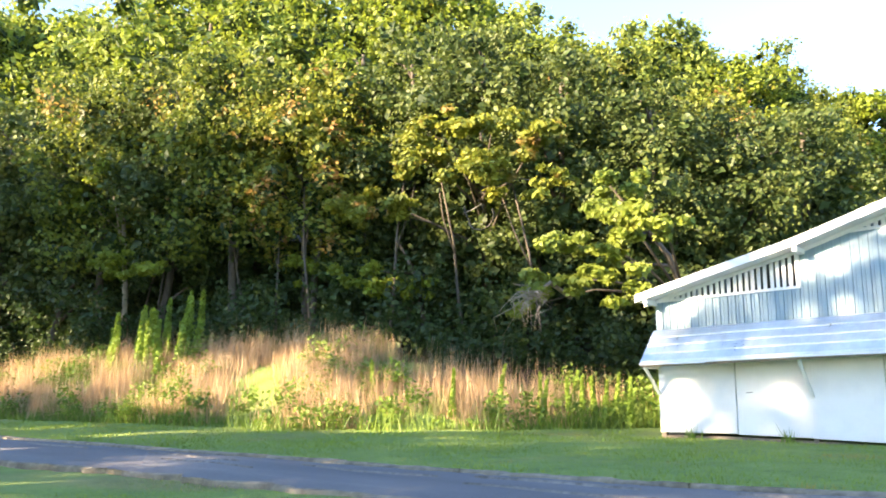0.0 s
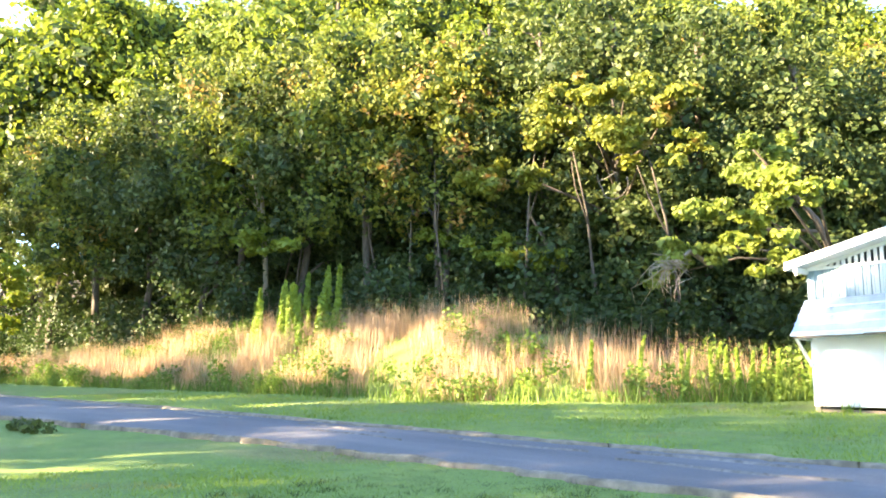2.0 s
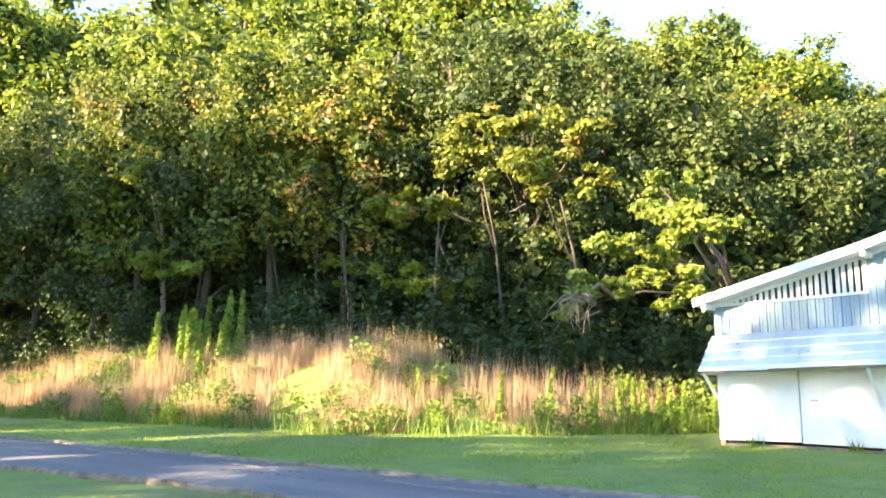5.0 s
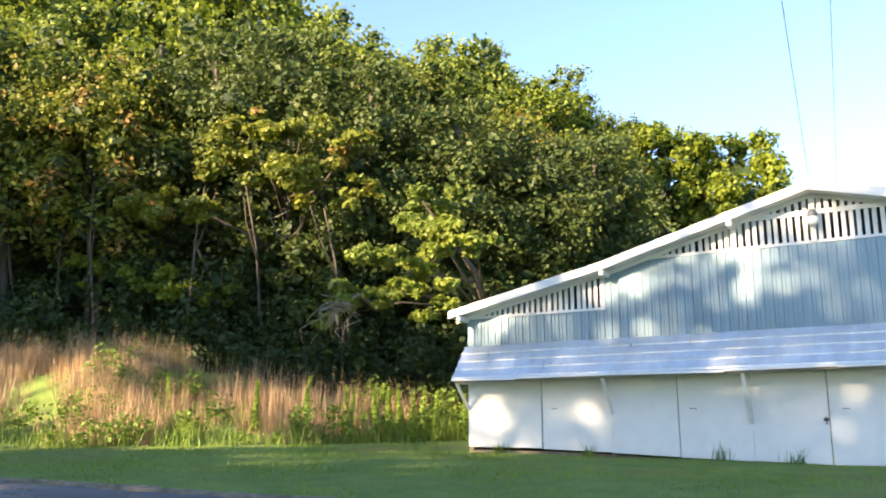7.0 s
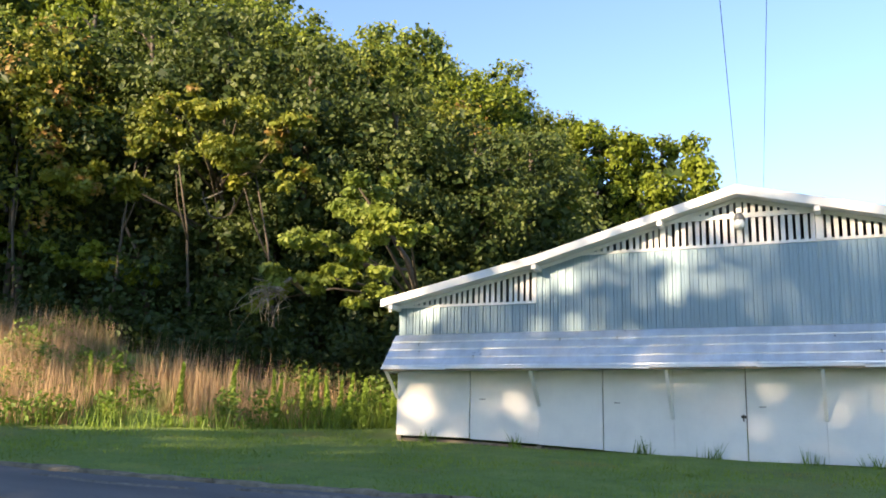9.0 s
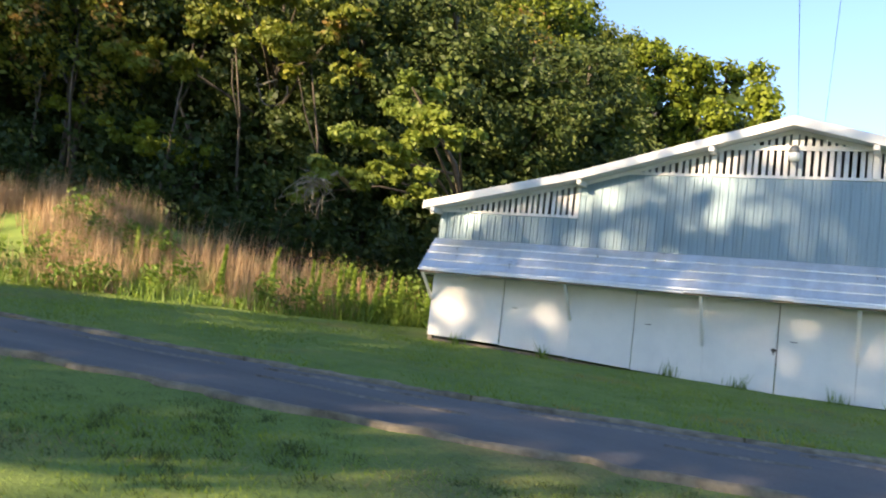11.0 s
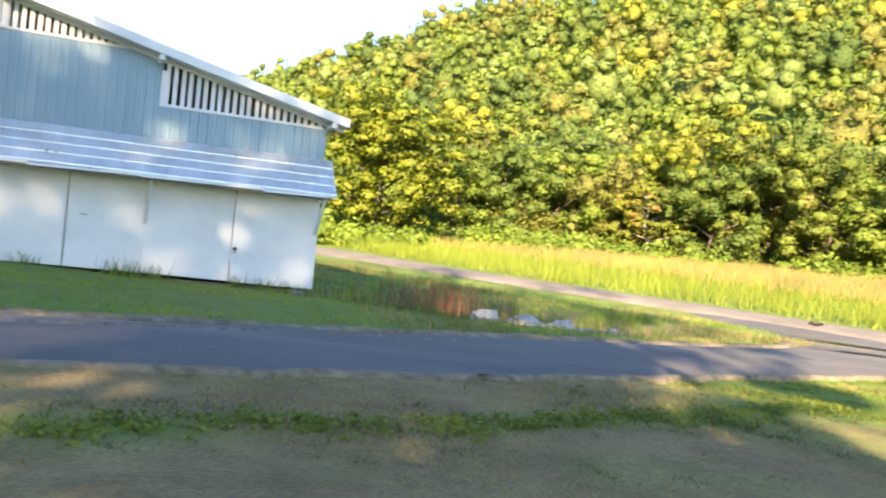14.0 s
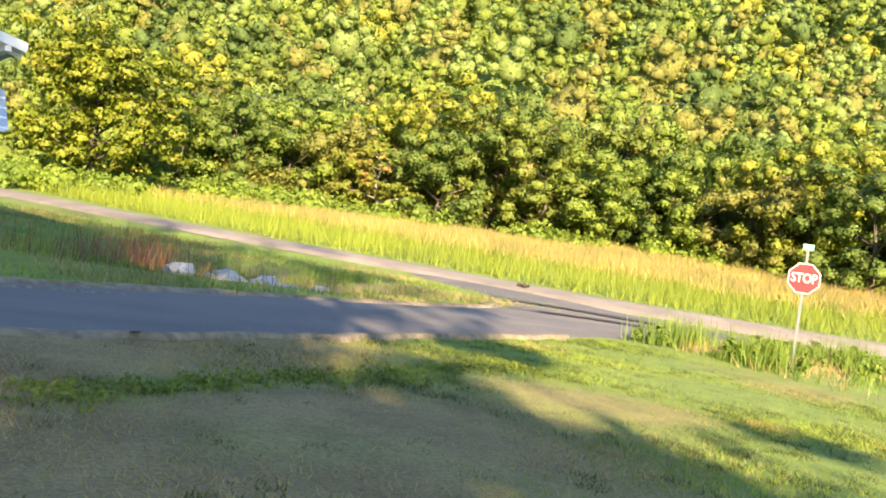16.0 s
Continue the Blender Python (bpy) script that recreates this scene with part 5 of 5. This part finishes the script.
# leafy weed patch at the road's edge
patch = [(-15.6 + rng.normal() * 0.45, -15.2 + rng.normal() * 0.15, 0.0, 0.16, 0.12) for i in range(14)]
patch = [(x, y, float(height(x, y)) + 0.1, s, h) for x, y, z, s, h in patch]
tagged(new("roadside_weed", cards("roadside_weed", clump_leaves(patch, 60, 0.07, 0.3), 4, LEAF_C)), "low leafy weed patch at the road's edge", "weeds", kind="stuff")

# dark patches in the worn junction, small dark clumps by the lane
def dark_strip(name, line, w, label):
    p = spline(line, 10)
    t = np.gradient(p, axis=0)
    t /= np.linalg.norm(t, axis=1)[:, None]
    nrm2 = np.stack([-t[:, 1], t[:, 0]], 1)
    taper = w * np.sin(np.linspace(0.15, math.pi - 0.15, len(p)))[:, None] * (1 + 0.25 * rng.normal(size=(len(p), 1)))
    rows = []
    for a, b in zip(p + nrm2 * taper, p - nrm2 * taper):
        for q in (a, (a + b) / 2, b):
            rows.append((*q, float(height(*q)) + 0.135))
    f = [(3 * i + j, 3 * i + j + 1, 3 * i + 4 + j, 3 * i + 3 + j) for i in range(len(p) - 1) for j in (0, 1)]
    return tagged(new(name, Build().add(rows, f).mesh(name, DARK_ASPHALT, True)), label, "road patch", kind="structure")


DARK_ASPHALT = plain("dark_asphalt", (0.05, 0.047, 0.048), 0.8, 0, 0.4, 1.5)
dark_strip("road_patch", [(23.6, 1.9), (25.6, 0.4), (28.0, -1.2), (30.2, -2.4)], 0.55, "dark patch on the worn asphalt of the junction")
dark_strip("road_patch", [(21.2, -1.8), (24.0, -2.4), (26.6, -3.2)], 0.3, "dark patch on the worn asphalt of the junction")


def litter(x, y, r, label):
    """A clump of dark leaf cards in place of a small bird-like thing."""
    heap = [(x + rng.normal() * r * 0.5, y + rng.normal() * r * 0.4, float(height(x, y)) + 0.12 + rng.random() * r * 0.5, r * 0.4, r * 0.25) for i in range(5)]
    return tagged(new("leaf_litter", cards("leaf_litter", clump_leaves(heap, 24, 0.09, 0.2, 0.9), 4, DARK_CLUMP)), label, "leaf litter")


DARK_CLUMP = plain("dark_clump_cards", (0.055, 0.04, 0.03), 0.9, 0, 0.4)
litter(28.9, 5.6, 0.3, "small dark bird-like thing on the pale lane, built of leaf cards")
litter(36.2, -2.6, 0.32, "small dark bird-like thing at the lane's edge, built of leaf cards")
litter(32.6, -2.2, 0.22, "small dark bird-like thing at the lane's edge, built of leaf cards")

# single tall weeds before the sign and along the ditch
rank = scatter(520, 20.6, 24.5, -8.4, -5.4, lambda x, y: np.exp(-(((x - 22.6) / 0.8) ** 2) - (((y + 6.4) / 0.7) ** 2)))
tagged(new("rank_weeds", blades(rank, 0.6, 0.03, 0.12, LEAF_WEED, "rank_weeds")), "tall rank green weeds at the corner of the junction", "weeds", kind="stuff")
ditch_green = scatter(1300, 9.5, 20, -3.5, 4, lambda x, y: (y > road_far(x) + 0.6) * np.exp(-(((y - 0.6 - 0.2 * (x - 12)) / 1.6) ** 2)) * smooth(0.4, 0.7, patchy(x, y, 1.5, 3.0)))
tagged(new("ditch_weeds", blades(ditch_green, 0.32, 0.03, 0.25, LEAF_WEED, "ditch_weeds")), "green weeds growing along the ditch", "weeds", kind="stuff")
russet = scatter(150, 9.5, 15, -2, 4, lambda x, y: np.exp(-(((x - 12.4) / 0.8) ** 2) - (((y - 1.6) / 0.7) ** 2)))
tagged(new("russet_weeds", blades(russet, 0.85, 0.035, 0.2, plain("russet_stems", (0.24, 0.1, 0.05), 0.9, 0, 0.3), "russet_weeds")), "russet dying weeds beside the ditch stones", "weeds", kind="stuff")

# pale grit washed into streaks on the road
def grit_streak(x0, x1, inset, w):
    n = max(8, int((x1 - x0) * 6))
    xs = np.linspace(x0, x1, n)
    ys = road_far(xs) - inset - 0.06 * np.sin(xs * 2.3 + x0) - 0.05 * (xs - x0)
    ws = w * np.sin(np.linspace(0.05, math.pi - 0.05, n)) * (0.7 + 0.5 * rng.random(n))
    rows = []
    for x, y, k in zip(xs, ys, ws):
        for d, lift in ((-k, 0.05), (0, 0.125), (k, 0.05)):
            rows.append((x, y + d, float(height(x, y + d)) + lift))
    f = [(3 * i + j, 3 * i + j + 1, 3 * i + 4 + j, 3 * i + 3 + j) for i in range(n - 1) for j in (0, 1)]
    return tagged(new("grit", Build().add(rows, f).mesh("grit", GRIT, True)), "pale grit washed into a streak on the asphalt", "grit", "grit streaks on the road")


GRIT = plain("pale_grit", (0.19, 0.165, 0.135), 0.95, 0, 0.4, 9)
for x0, x1, inset, w in ((-12.5, -9.6, 1.0, 0.09), (-11.0, -8.4, 1.6, 0.06), (-8.2, -5.4, 1.1, 0.11), (-5.0, -2.6, 0.9, 0.1), (-4.6, -1.8, 1.7, 0.07), (-1.6, 1.2, 0.9, 0.13), (1.4, 3.8, 1.0, 0.1), (0.2, 1.6, 1.8, 0.06), (3.9, 5.6, 1.0, 0.09), (-17.5, -14.5, 1.0, 0.1), (6.6, 8.8, 1.0, 0.08)):
    grit_streak(x0, x1, inset, w)
